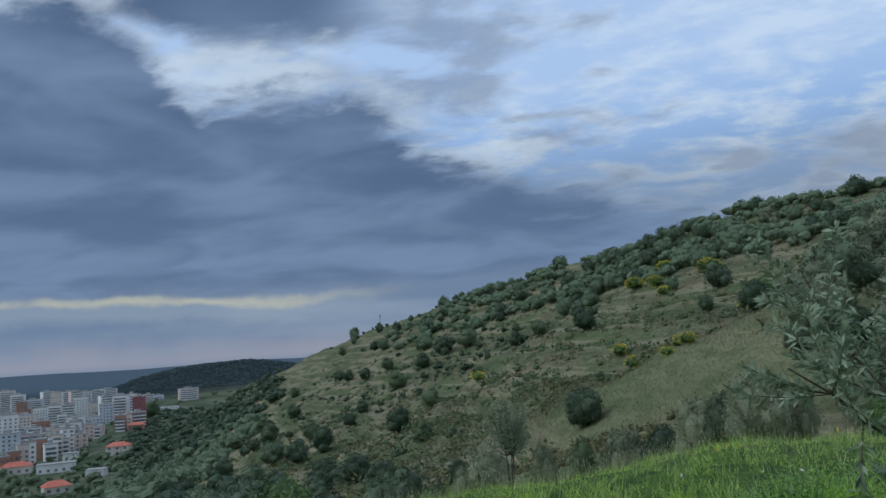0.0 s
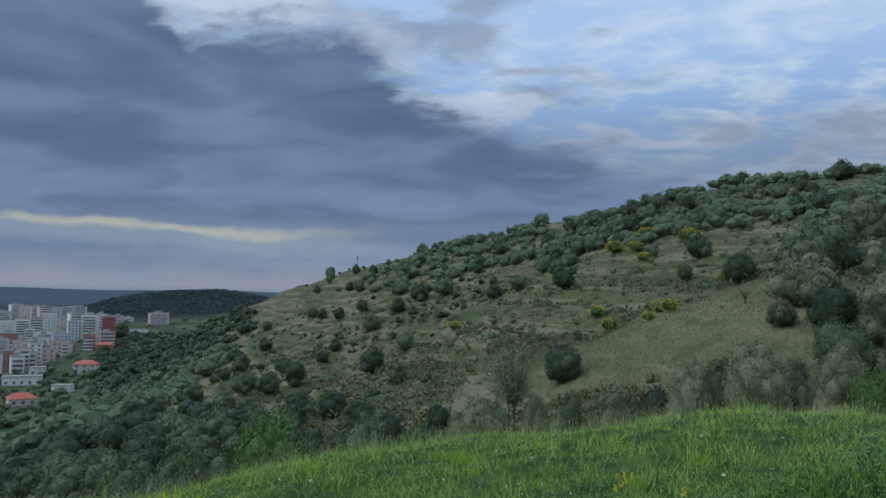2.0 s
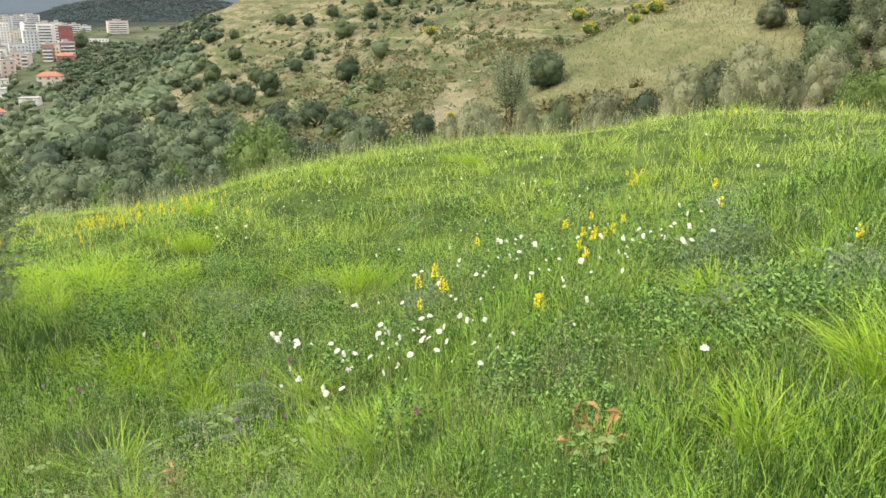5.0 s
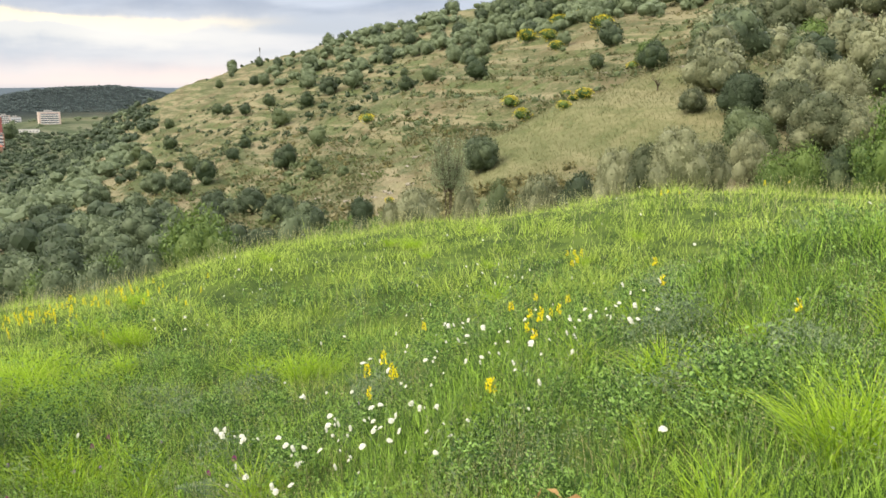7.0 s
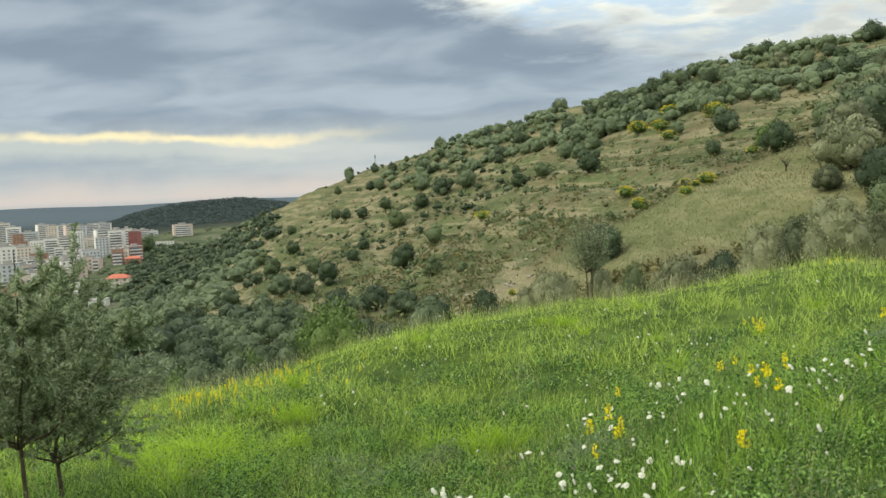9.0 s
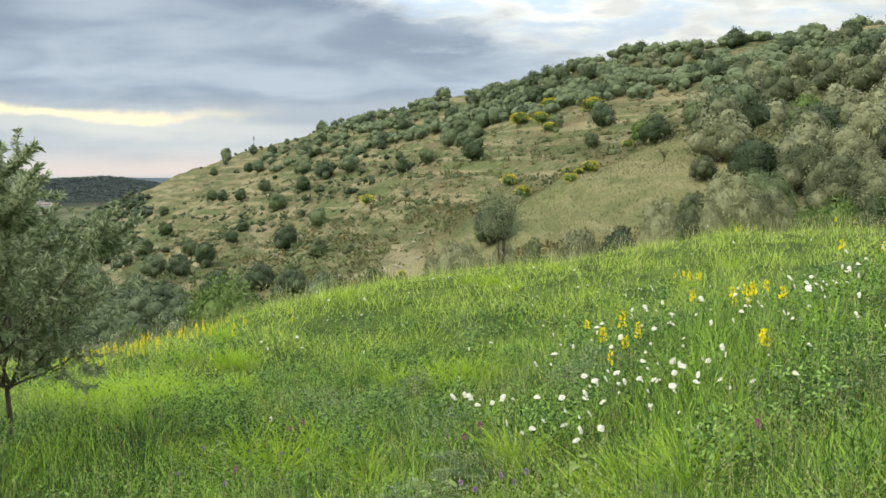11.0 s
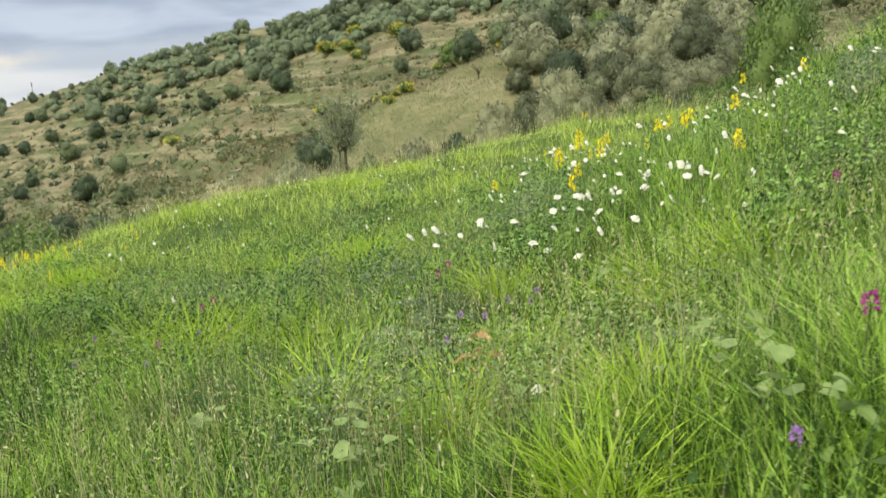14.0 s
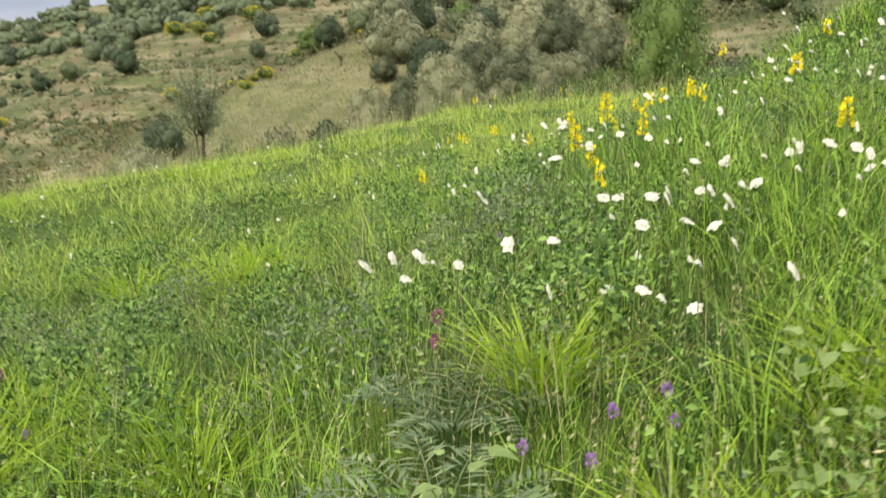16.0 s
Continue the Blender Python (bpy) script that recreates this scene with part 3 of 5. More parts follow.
OLIVES_B = [
    (68.1, 285.0, 10.5), (62.6, 302.9, 9.9), (48.1, 280.8, 8.1), (40.6, 316.9, 10.2), (21.8, 305.6, 10.9), (13.5, 315.6, 9.0),
]
BROOM = [
    (35.6, 233.5, 6.7), (52.6, 214.0, 7.1), (48.8, 255.1, 7.4), (39.5, 208.5, 4.5), (19.0, 81.7, 2.3), (16.5, 79.9, 1.8), (20.3, 134.9, 4.1), (55.5, 143.8, 5.5), (63.0, 148.3, 5.7), (56.3, 261.5, 5.7), (53.3, 205.3, 4.5), (-6.9, 156.9, 3.6), (19.0, 141.2, 3.6), (40.6, 227.6, 5.8), (43.6, 152.0, 2.7), (29.1, 141.1, 2.3),
    (18.1, 82.8, 1.3), (-3.0, 62.5, 1.0), (-19.0, 96.5, 1.3), (-0.9, 69.3, 1.0),
]
RIGHT_GROVE = [
    (38.8, 60.0, 4.9), (48.0, 68.0, 5.1), (33.0, 49.8, 3.5), (86.3, 123.0, 9.0), (100.7, 128.2, 9.0), (38.9, 54.9, 3.9), (104.8, 159.6, 8.2), (67.0, 83.6, 6.9),
    (43.5, 61.0, 4.4), (53.0, 77.0, 5.0), (110.9, 196.8, 9.0), (86.6, 169.6, 8.2), (86.3, 145.5, 8.5), (28.2, 55.7, 4.0), (27.6, 49.9, 4.5), (29.3, 49.0, 4.0),
    (30.9, 48.9, 3.6), (59.3, 120.7, 5.7), (60.0, 157.0, 7.2), (64.8, 149.7, 7.0), (70.2, 157.6, 7.4), (32.9, 58.1, 4.3), (34.9, 67.5, 4.4), (71.8, 150.2, 8.0),
    (56.8, 100.4, 7.4), (60.3, 97.1, 5.7), (46.5, 77.0, 5.1), (23.5, 62.5, 2.2),
]
GULLY = [(22.4, 25.3, 3.5)]
WHITE_TALL = [
    (0.09, 4.69, 0.58), (0.79, 4.1, 0.21), (-0.39, 4.04, 0.22), (0.3, 4.46, 0.32), (-0.14, 4.23, 0.36), (0.18, 5.43, 0.69), (-0.92, 4.77, 0.49), (0.12, 5.38, 0.69),
    (-0.42, 4.5, 0.4), (-0.79, 4.92, 0.39), (-0.34, 4.79, 0.66), (-0.12, 4.71, 0.43), (-0.29, 5.15, 0.53), (0.14, 5.04, 0.34), (0.36, 4.69, 0.39), (0.49, 4.73, 0.32),
    (0.24, 4.4, 0.35), (0.44, 3.93, 0.36), (-0.38, 4.42, 0.2), (-0.2, 4.18, 0.4), (0.2, 4.6, 0.33), (0.69, 4.59, 0.28), (0.52, 4.74, 0.33), (0.64, 4.25, 0.25),
    (-0.77, 4.62, 0.44), (-0.91, 4.71, 0.51), (-1.65, 15.47, 0.57), (4.75, 19.76, 0.22), (1.48, 6.84, 0.3), (-1.23, 2.43, 0.17), (-1.06, 2.44, 0.12),
]
WHITE_A = [
    (-0.24, 8.68), (0.34, 5.33), (0.93, 6.96), (1.19, 7.21), (1.19, 6.74), (1.0, 6.57), (1.19, 6.42), (1.29, 5.93),
    (1.19, 4.96), (1.7, 6.39), (1.48, 5.55), (1.5, 4.59), (1.88, 5.46), (2.02, 5.65), (2.22, 6.01), (2.15, 5.72),
    (2.09, 5.11), (2.55, 5.96), (2.68, 6.09), (2.53, 5.71), (2.43, 4.83), (2.66, 5.01), (2.27, 4.3), (0.67, 5.59),
    (1.77, 2.12), (-2.67, 10.09), (2.46, 4.99), (1.46, 20.09), (1.37, 15.25), (1.79, 12.28), (1.83, 11.79), (1.55, 12.02),
    (0.49, 12.49), (5.48, 14.93),
]
WHITE_B = [
    (-0.11, 4.46), (0.63, 3.97), (-0.39, 4.18), (-0.21, 3.89), (-0.33, 3.39), (-0.56, 3.92), (0.39, 4.13), (0.19, 3.79),
    (0.27, 3.96), (0.74, 3.3), (-0.85, 4.51), (-0.74, 4.31), (-2.65, 13.56), (-1.93, 13.21), (-1.95, 12.22),
    (-2.51, 11.7), (-2.84, 10.49), (-3.44, 10.77), (2.08, 14.66), (2.91, 6.23), (3.69, 7.16), (4.9, 5.92),
]
YELLOW = [
    (0.71, 8.05, 0.45), (0.48, 5.49, 0.45), (0.22, 5.17, 0.45), (1.79, 7.44, 0.45), (2.22, 8.73, 0.45), (1.84, 6.59, 0.45), (1.92, 6.58, 0.45), (1.92, 6.27, 0.45),
    (2.11, 6.61, 0.45), (1.73, 6.07, 0.45), (1.67, 5.26, 0.45), (3.55, 12.75, 0.45), (3.14, 11.04, 0.45), (3.32, 11.35, 0.45), (3.09, 6.31, 0.45), (3.41, 7.46, 0.45),
    (0.38, 5.25, 0.69), (1.09, 4.59, 0.32), (2.44, 7.47, 0.41), (0.21, 5.3, 0.63), (2.15, 7.55, 0.32), (0.48, 5.05, 0.57), (1.22, 4.68, 0.27), (3.29, 3.93, 0.45),
]
YELLOW_FAR = [(3.49, 12.86), (3.56, 12.42), (3.72, 12.80), (-5.19, 12.88), (-5.22, 12.44), (-4.99, 12.64), (-5.70, 12.41), (-5.99, 12.48), (-5.06, 13.07), (-5.47, 12.34)]
VIOLET = [(-1.02, 3.81), (-0.80, 3.78), (-0.67, 3.73), (-0.75, 3.61), (-0.95, 3.62)]
PURPLE = [
    (-1.10, 3.64), (-0.93, 3.52), (-0.84, 3.37), (-0.97, 3.17), (-1.49, 2.90), (-1.70, 2.16),
    (-2.53, 4.30), (-2.87, 4.54), (-2.27, 5.09), (-2.86, 5.14), (-1.11, 3.71), (-1.09, 3.55),
    (-0.93, 3.58), (-0.84, 3.57), (-0.96, 3.40), (-0.90, 4.59), (-0.92, 4.43), (-2.19, 5.46),
    (-2.11, 5.64), (-0.87, 1.52), (0.40, 2.85), (-0.85, 1.13), (-2.47, 4.38),
]
TUSSOCK = [
    (2.54, 2.05), (0.11, 3.13), (1.81, 1.68), (-3.39, 7.04), (1.97, 2.92), (-0.22, 3.23),
    (-0.88, 3.07), (-1.03, 2.25), (-1.43, 2.81), (-3.40, 9.60), (-0.71, 8.18), (-3.39, 7.34),
    (-4.68, 8.85), (-0.84, 8.42), (0.66, 16.34), (-0.29, 3.54), (-2.15, 5.42), (-1.81, 5.28),
    (-0.76, 3.38),
]
LONE = (-115.8, 556.5)
MAST_XY = (-92.1, 529.8)

# ---- facing hill: shrubs and olives that stand singly ----
for x, y, w in BUSHES:
    near = math.hypot(x, y) < 90
    plant("shrub", BUSH_NEAR if near else BUSH_FAR, x, y, min(w * 1.2, 6.5), "dark green rounded evergreen shrub on a dry slope", "shrub", "shrubs on the hill", 1.0)
for x, y, w in OLIVES_A + OLIVES_B:
    near = math.hypot(x, y) < 64
    pale = math.degrees(math.atan2(x, y)) > 17
    plant("olive_tree", (SILVER if pale else OLIVE_NEAR) if near else (SILVER_FAR if pale else OLIVE_FAR), x, y, min(w * 1.25, 8.0), "grey-green olive tree with a rounded crown", "tree", "olive trees on the hill", 1.0)
for x, y, w in RIGHT_GROVE:
    plant("olive_tree", SILVER if math.hypot(x, y) < 75 else SILVER_FAR, x, y, w * 1.1, "pale silvery olive tree in the grove", "tree", "olive trees on the hill", 1.0)
for n, (x, y, w) in enumerate(GULLY):
    plant("olive_tree", SILVER if n % 3 else OLIVE_NEAR, x, y, w, "silvery olive tree with loose foliage in the gully", "tree", "olive trees in the gully", 1.05)
for x, y, wide, high, look_of in (
        (7.4, 71.3, 3.9, 3.7, 3), (6.3, 32.2, 2.7, 4.0, 0), (7.6, 30.9, 2.1, 3.0, 3), (8.6, 28.6, 2.1, 3.0, 0), (9.1, 26.4, 1.7, 2.3, 0), (9.7, 25.1, 2.2, 2.6, 0), (11.4, 26.6, 1.4, 2.3, 0), (1.0, 28.7, 2.1, 2.5, 0), (0.1, 28.7, 1.3, 2.0, 0), (-1.3, 31.6, 1.1, 2.6, 3), (4.7, 34.4, 1.6, 4.1, 1), (3.0, 31.6, 1.3, 3.6, 0),
        (-4.6, 37.1, 2.7, 4.0, 3), (26.3, 59.4, 4.2, 3.8, 3), (46.5, 150.5, 5.8, 5.0, 2), (59.6, 114.7, 6.0, 5.4, 2), (20.5, 44.5, 2.7, 3.5, 0),
        (-10.5, 39.2, 4.2, 5.0, 2), (-12.0, 36.6, 3.6, 5.0, 3), (-14.4, 37.9, 3.8, 5.0, 3), (-17.2, 40.0, 3.8, 5.0, 3), (-9.6, 37.4, 4.4, 5.6, 2), (-15.8, 42.5, 3.6, 4.4, 2), (-19.8, 43.5, 3.4, 4.0, 2),
        (15.3, 21.3, 2.6, 3.9, 2),
        (17.7, 34.9, 2.2, 3.0, 2), (18.9, 34.6, 2.4, 3.3, 2), (20.1, 34.3, 2.3, 3.4, 1), (21.3, 34.0, 2.5, 3.4, 2), (22.6, 33.6, 2.4, 3.6, 2)):
    crowns, name, label, category = ((SILVER, "olive_tree", "silvery olive tree with loose foliage in the gully", "tree"), (BUSH_NEAR, "shrub", "dark green shrub in the gully", "shrub"),
                                     (FRESH, "leafy_shrub", "bright green leafy shrub in the gully", "shrub"), (OLIVE_NEAR, "olive_tree", "dull green olive tree in the gully", "tree"))[look_of]
    plant(name, crowns, x, y, wide, label, category, "olive trees in the gully" if category == "tree" else "shrubs in the gully", high / (0.9 * wide))
plant("round_tree", BUSH_FAR, *LONE, 9.5, "lone dark round tree on the ridge", "tree", "", 0.9)


def spread_trees(count, seed, az_range, r_of, keep, kinds, apart=4.0):
    """Trees strewn over a stretch of hill, never nearer than a crown to each other."""
    g = np.random.default_rng(seed)
    taken, made = [], 0
    for _ in range(count * 30):
        a = radians(g.uniform(*az_range))
        r = r_of(g, math.degrees(a))
        x, y = r * math.sin(a), r * math.cos(a)
        if not keep(g, x, y, r, math.degrees(a)) or any((x - p) ** 2 + (y - q) ** 2 < apart ** 2 for p, q in taken):
            continue
        taken.append((x, y))
        kinds(g, x, y, r)
        made += 1
        if made == count:
            break


def ridge(a):
    return 250 + 180 * math.exp(-(a + 1.7) / 18)


def hill_kind(g, x, y, r):
    if g.uniform() < 0.72:
        pale = math.degrees(math.atan2(x, y)) > 20 and g.uniform() < 0.7
        plant("olive_tree", (SILVER if pale else OLIVE_NEAR) if r < 62 else ((SILVER_FAR if pale else OLIVE_FAR) if r < 190 else RIDGE), x, y, g.uniform(4.2, 8.4), "grey-green olive tree with a rounded crown", "tree", "olive trees on the hill", 1.0, g)
    else:
        plant("shrub", BUSH_FAR, x, y, g.uniform(3.0, 5.2), "dark green rounded evergreen shrub on a dry slope", "shrub", "shrubs on the hill", 1.0, g)


# the wooded band under the ridge, and the thicker grove on the near flank
spread_trees(100, 21, (-8, 50), lambda g, a: ridge(a) * g.uniform(0.7, 1.03), lambda g, x, y, r, a: a > -2 or g.uniform() < 0.5, hill_kind)
spread_trees(88, 22, (21, 56), lambda g, a: g.uniform(56, 250), lambda g, x, y, r, a: wave(x, y, 40, 7) > -0.55, hill_kind, 5.5)
spread_trees(60, 25, (-12, 15), lambda g, a: ridge(a) * g.uniform(0.5, 0.98), lambda g, x, y, r, a: g.uniform() < (r / ridge(a) - 0.45) * 1.8, hill_kind, 5.0)
spread_trees(16, 24, (-14, 0), lambda g, a: ridge(a) * g.uniform(0.97, 1.02), lambda g, x, y, r, a: True,
             lambda g, x, y, r: plant("shrub", BUSH_FAR, x, y, g.uniform(1.8, 3.4), "dark green rounded evergreen shrub on a dry slope", "shrub", "shrubs on the hill", 0.8, g))


SMALL, TINY = sphere(2), sphere(1)


def on_terrace(g, x, y, z):
    """Growth keeps to the edges of the old terraces, which follow the contours."""
    return math.sin(z * 1.43 + 1.2 * float(wave(x, y, 30, 4))) > 0.0 or g.uniform() < 0.25


def grove(name, count, seed, az_range, r_range, size, leaf_count, leaf, mat, label, category, keep, solid=True):
    """A far stretch of woodland too thick to count, as one piece."""
    g = np.random.default_rng(seed)
    pieces, made = [], 0
    while made < count:
        a, r = radians(g.uniform(*az_range)), math.exp(g.uniform(math.log(r_range[0]), math.log(r_range[1])))
        x, y = r * math.sin(a), r * math.cos(a)
        z = float(land(x, y))
        if not keep(g, x, y, z, r, math.degrees(a)):
            continue
        s = g.uniform(*size)
        made += 1
        c = np.stack([g.normal(0, 0.26, 5), g.normal(0, 0.26, 5), g.uniform(0.3, 0.62, 5)], 1)
        pick = g.integers(0, 5, leaf_count)
        d = unit(g.normal(size=(leaf_count, 3)) + [0, 0, 0.3])
        at = c[pick] + d * 0.31 * g.uniform(0.75, 1.15, (leaf_count, 1))
        v, t = leaves(g, at * [1, 1, 1 if s > 2.5 else 0.7], 0.3 * d + unit(g.normal(size=(leaf_count, 3))), leaf * g.uniform(0.7, 1.4, leaf_count), leaf * g.uniform(0.4, 0.7, leaf_count), 0.0, d + 0.3 * g.normal(size=(leaf_count, 3)))
        pieces.append((v * [s, s, 0.9 * s] + [x, y, z - 0.1 * s], t))
        lump = SMALL if s > 2.5 and r < 480 else TINY
        for k in range((3 if s > 2.5 else 1) if solid else 0):
            q = lump[0] * (1 + 0.12 * g.normal(size=(len(lump[0]), 1))) * (0.31 * s * (1 if s > 2.5 else 1.2)) * [1, 1, 0.85]
            pieces.append((q + [x, y, z - 0.1 * s] + c[k] * [s, s, 0.9 * s * (1 if s > 2.5 else 0.4)], lump[1]))
    ob = new(name, tri_mesh(name, *joined(pieces), mat))
    tagged(ob, label, category, kind="stuff")


def valley_kind(g, x, y, r):
    if g.uniform() < 0.75:
        plant("olive_tree", OLIVE_NEAR if r < 52 else OLIVE_FAR, x, y, g.uniform(2.4, 4.0), "grey-green olive tree in the valley", "tree", "olive trees in the valley", 1.0, g)
    else:
        plant("shrub", BUSH_NEAR if r < 55 else BUSH_FAR, x, y, g.uniform(1.6, 2.8), "dark green shrub in the valley", "shrub", "shrubs in the valley", 0.85, g)


spread_trees(120, 23, (-44, -5), lambda g, a: math.exp(g.uniform(math.log(44), math.log(230))), lambda g, x, y, r, a: r < 58 - 5.0 * (a + 4), valley_kind, 3.6)
spread_trees(30, 26, (-46, -17), lambda g, a: math.exp(g.uniform(math.log(62), math.log(105))), lambda g, x, y, r, a: r < 40 - 6.2 * (a + 6),
             lambda g, x, y, r: plant("olive_tree", OLIVE_FAR, x, y, g.uniform(3.8, 6.2), "grey-green olive tree in the valley", "tree", "olive trees in the valley", 0.95, g), 4.4)
grove("valley_olives", 760, 31, (-42, -12), (190, 1400), (4.4, 8.0), 62, 0.17, M_OLIVE, "thick olive groves on the valley side", "woodland",
      lambda g, x, y, z, r, a: a < (-19 if r < 330 else -18.2) - 3.0 * max(0, (330 - r) / 140) and g.uniform() < 0.9)
grove("near_valley_olives", 110, 27, (-46, -17), (98, 240), (3.8, 6.4), 190, 0.105, M_OLIVE, "grey-green olive grove above the valley", "woodland",
      lambda g, x, y, z, r, a: r < 40 - 6.2 * (a + 6))
grove("valley_shrubs", 300, 32, (-42, -12), (220, 1000), (2.0, 4.0), 44, 0.19, M_BUSH, "dark shrubs between the valley olives", "woodland",
      lambda g, x, y, z, r, a: a < -17.5)
grove("ridge_thicket", 780, 33, (-9, 56), (200, 470), (3.6, 6.4), 60, 0.16, M_OLIVE, "unbroken belt of olive trees along the ridge", "woodland",
      lambda g, x, y, z, r, a: 0.74 * ridge(a) < r < 1.04 * ridge(a) and wave(x, y, 26, 9) > -0.3)
grove("flank_scrub", 330, 38, (-18, 1), (190, 480), (0.8, 2.6), 26, 0.34, M_BUSH, "low dark scrub on the shoulder of the hill", "scrub",
      lambda g, x, y, z, r, a: r < ridge(a))
grove("valley_woods", 650, 39, (-27, -13), (450, 1190), (4.0, 9.0), 22, 0.27, M_OLIVE, "trees on the valley floor before the town", "woodland",
      lambda g, x, y, z, r, a: z < -25 or a < -17)
grove("knoll_woods", 1900, 40, (-27, -14), (1550, 2050), (3, 5.5), 14, 0.36, M_HAZEWOOD, "dark woods on the distant knoll, with blue haze painted in", "woodland",
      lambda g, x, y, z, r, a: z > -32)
grove("gully_scrub", 70, 42, (-26, 2), (39, 60), (0.7, 1.9), 60, 0.26, M_FRESH, "low green growth along the gully floor", "scrub",
      lambda g, x, y, z, r, a: True)
grove("gully_brush", 330, 43, (-40, 20), (37, 70), (0.5, 1.4), 50, 0.28, M_SCRUB, "brown and olive brush at the foot of the slope", "scrub",
      lambda g, x, y, z, r, a: (x - 16) ** 2 + (y - 70) ** 2 > 150)
grove("slope_shrubs", 1150, 34, (-24, 52), (105, 480), (0.6, 2.2), 24, 0.34, M_BUSH, "low scrub scattered over the dry slope", "scrub",
      lambda g, x, y, z, r, a: r < ridge(a))


grove("dry_scrub", 1400, 37, (-24, 52), (95, 420), (0.5, 1.5), 20, 0.36, M_SCRUB, "dry brownish scrub and tussocks on the slope", "scrub",
      lambda g, x, y, z, r, a: r < ridge(a) and on_terrace(g, x, y, z) and (x - 16) ** 2 + (y - 70) ** 2 > 150)


grove("slope_tufts", 5200, 44, (-26, 52), (60, 430), (0.6, 2.0), 12, 0.33, M_MOUND, "low mounds of dry and green grass over the slope", "grass",
      lambda g, x, y, z, r, a: r < ridge(a) and on_terrace(g, x, y, z) and (x - 16) ** 2 + (y - 70) ** 2 > 120 + 320 * g.uniform(), False)


def hill_tufts():
    """Dry grass tufts over the facing slope."""
    g = np.random.default_rng(35)
    n = 30000
    a, r = np.radians(g.uniform(-24, 52, n)), np.exp(g.uniform(math.log(34), math.log(330), n))
    x, y = r * np.sin(a), r * np.cos(a)
    open_ground = (np.hypot(x - 17, y - 70) > 20) & (r > 42)
    x, y, r = x[open_ground], y[open_ground], r[open_ground]
    n = len(x)
    v, t = blades(g, x, y, g.uniform(0.15, 0.4, n) * (1 + r / 300), (0.03 + r / 2200) * g.uniform(0.7, 1.5, n), g.uniform(0.5, 1.3, n), 2)
    tagged(new("slope_grass", tri_mesh("slope_grass", v, t, M_DRY)), "sun-bleached tall grass on the facing slope", "grass", kind="stuff")


hill_tufts()


def spur_grass():
    """Greener grass on the low spur at the foot of the hill, and in patches above."""
    g = np.random.default_rng(36)
    n = 26000
    a, r = np.radians(g.uniform(1, 24, n)), g.uniform(52, 100, n)
    more = 9000
    a = np.concatenate([a, np.radians(g.uniform(-22, 50, more))])
    r = np.concatenate([r, np.exp(g.uniform(math.log(40), math.log(300), more))])
    x, y = r * np.sin(a), r * np.cos(a)
    keep = (np.arange(n + more) < n) | (wave(x, y, 9, 21) + 0.5 * wave(x, y, 3.1, 5) > 0.1) & (np.hypot(x - 17, y - 70) > 24)
    x, y, r = x[keep], y[keep], r[keep]
    n = len(x)
    v, t = blades(g, x, y, np.where(np.hypot(x - 17, y - 70) < 26, g.uniform(0.1, 0.26, n), g.uniform(0.15, 0.38, n)) * (1 + r / 300), (0.018 + r / 3200) * g.uniform(0.7, 1.5, n), g.uniform(0.3, 1.1, n), 2)
    tagged(new("spur_grass", tri_mesh("spur_grass", v, t, M_SPUR)), "green grass in patches on the facing slope", "grass", kind="stuff")


spur_grass()


def broom(x, y, w):
    root = new("broom_bush")
    tagged(root, "green broom bush covered in yellow blossom", "shrub", "yellow broom")
    me = crown_mesh("foliage", int(abs(x * 13 + y * 7)), M_FRESH, 420, 0.08, 2, 8, 0.28)
    part("foliage", me, root)
    g = np.random.default_rng(int(abs(x * 5 + y)))
    n = 420
    d = unit(g.normal(size=(n, 3)) + [0, 0, 0.9])
    patch = np.sin(4 * d[:, 0] + x) + np.sin(5 * d[:, 1] + y) > -0.5
    d = d[patch]
    n = len(d)
    at = d * g.uniform(0.38, 0.5, (n, 1)) * [1.1, 1.1, 0.95] + [0, 0, 0.36]
    part("blossom", tri_mesh("blossom", *leaves(g, at, d + 0.6 * g.normal(size=(n, 3)), 0.08, 0.05), M_BROOM), root, "yellow blossom")
    root.matrix_basis = at_place(x, y, w * 0.85, 0, 0, 0.75)


for x, y, w in BROOM:
    broom(x, y, w)


# ---- rocks on the slope ----
def rock_mesh(seed):
    g = np.random.default_rng(seed)
    v, t = ball(np.zeros(3), 1.0, g, 0.6)
    return tri_mesh("rock", v * g.uniform(0.7, 1.3, 3), t, M_ROCK)


ROCKS = [rock_mesh(s) for s in range(4)]
g = np.random.default_rng(41)
for cx, cy, n, wide in ((15, 108, 16, 4), (3, 98, 10, 5), (40, 151, 9, 4), (32, 83, 8, 5), (-17, 299, 8, 8), (52, 266, 7, 6), (-25, 117, 6, 5), (-2, 76, 10, 4)):
    for _ in range(n):
        x, y = cx + g.normal(0, wide), cy + g.normal(0, wide * 0.5)
        ob = new("rock", ROCKS[int(g.integers(4))])
        tagged(ob, "weathered pale limestone rock on the dry slope", "rock", "rocks on the slope")
        s = g.uniform(0.12, 0.4)
        ob.matrix_basis = Matrix.LocRotScale((x, y, float(land(x, y)) - 0.05 * s), Euler((0, 0, g.uniform(0, 6))), (s * 1.5, s, s * 0.8))

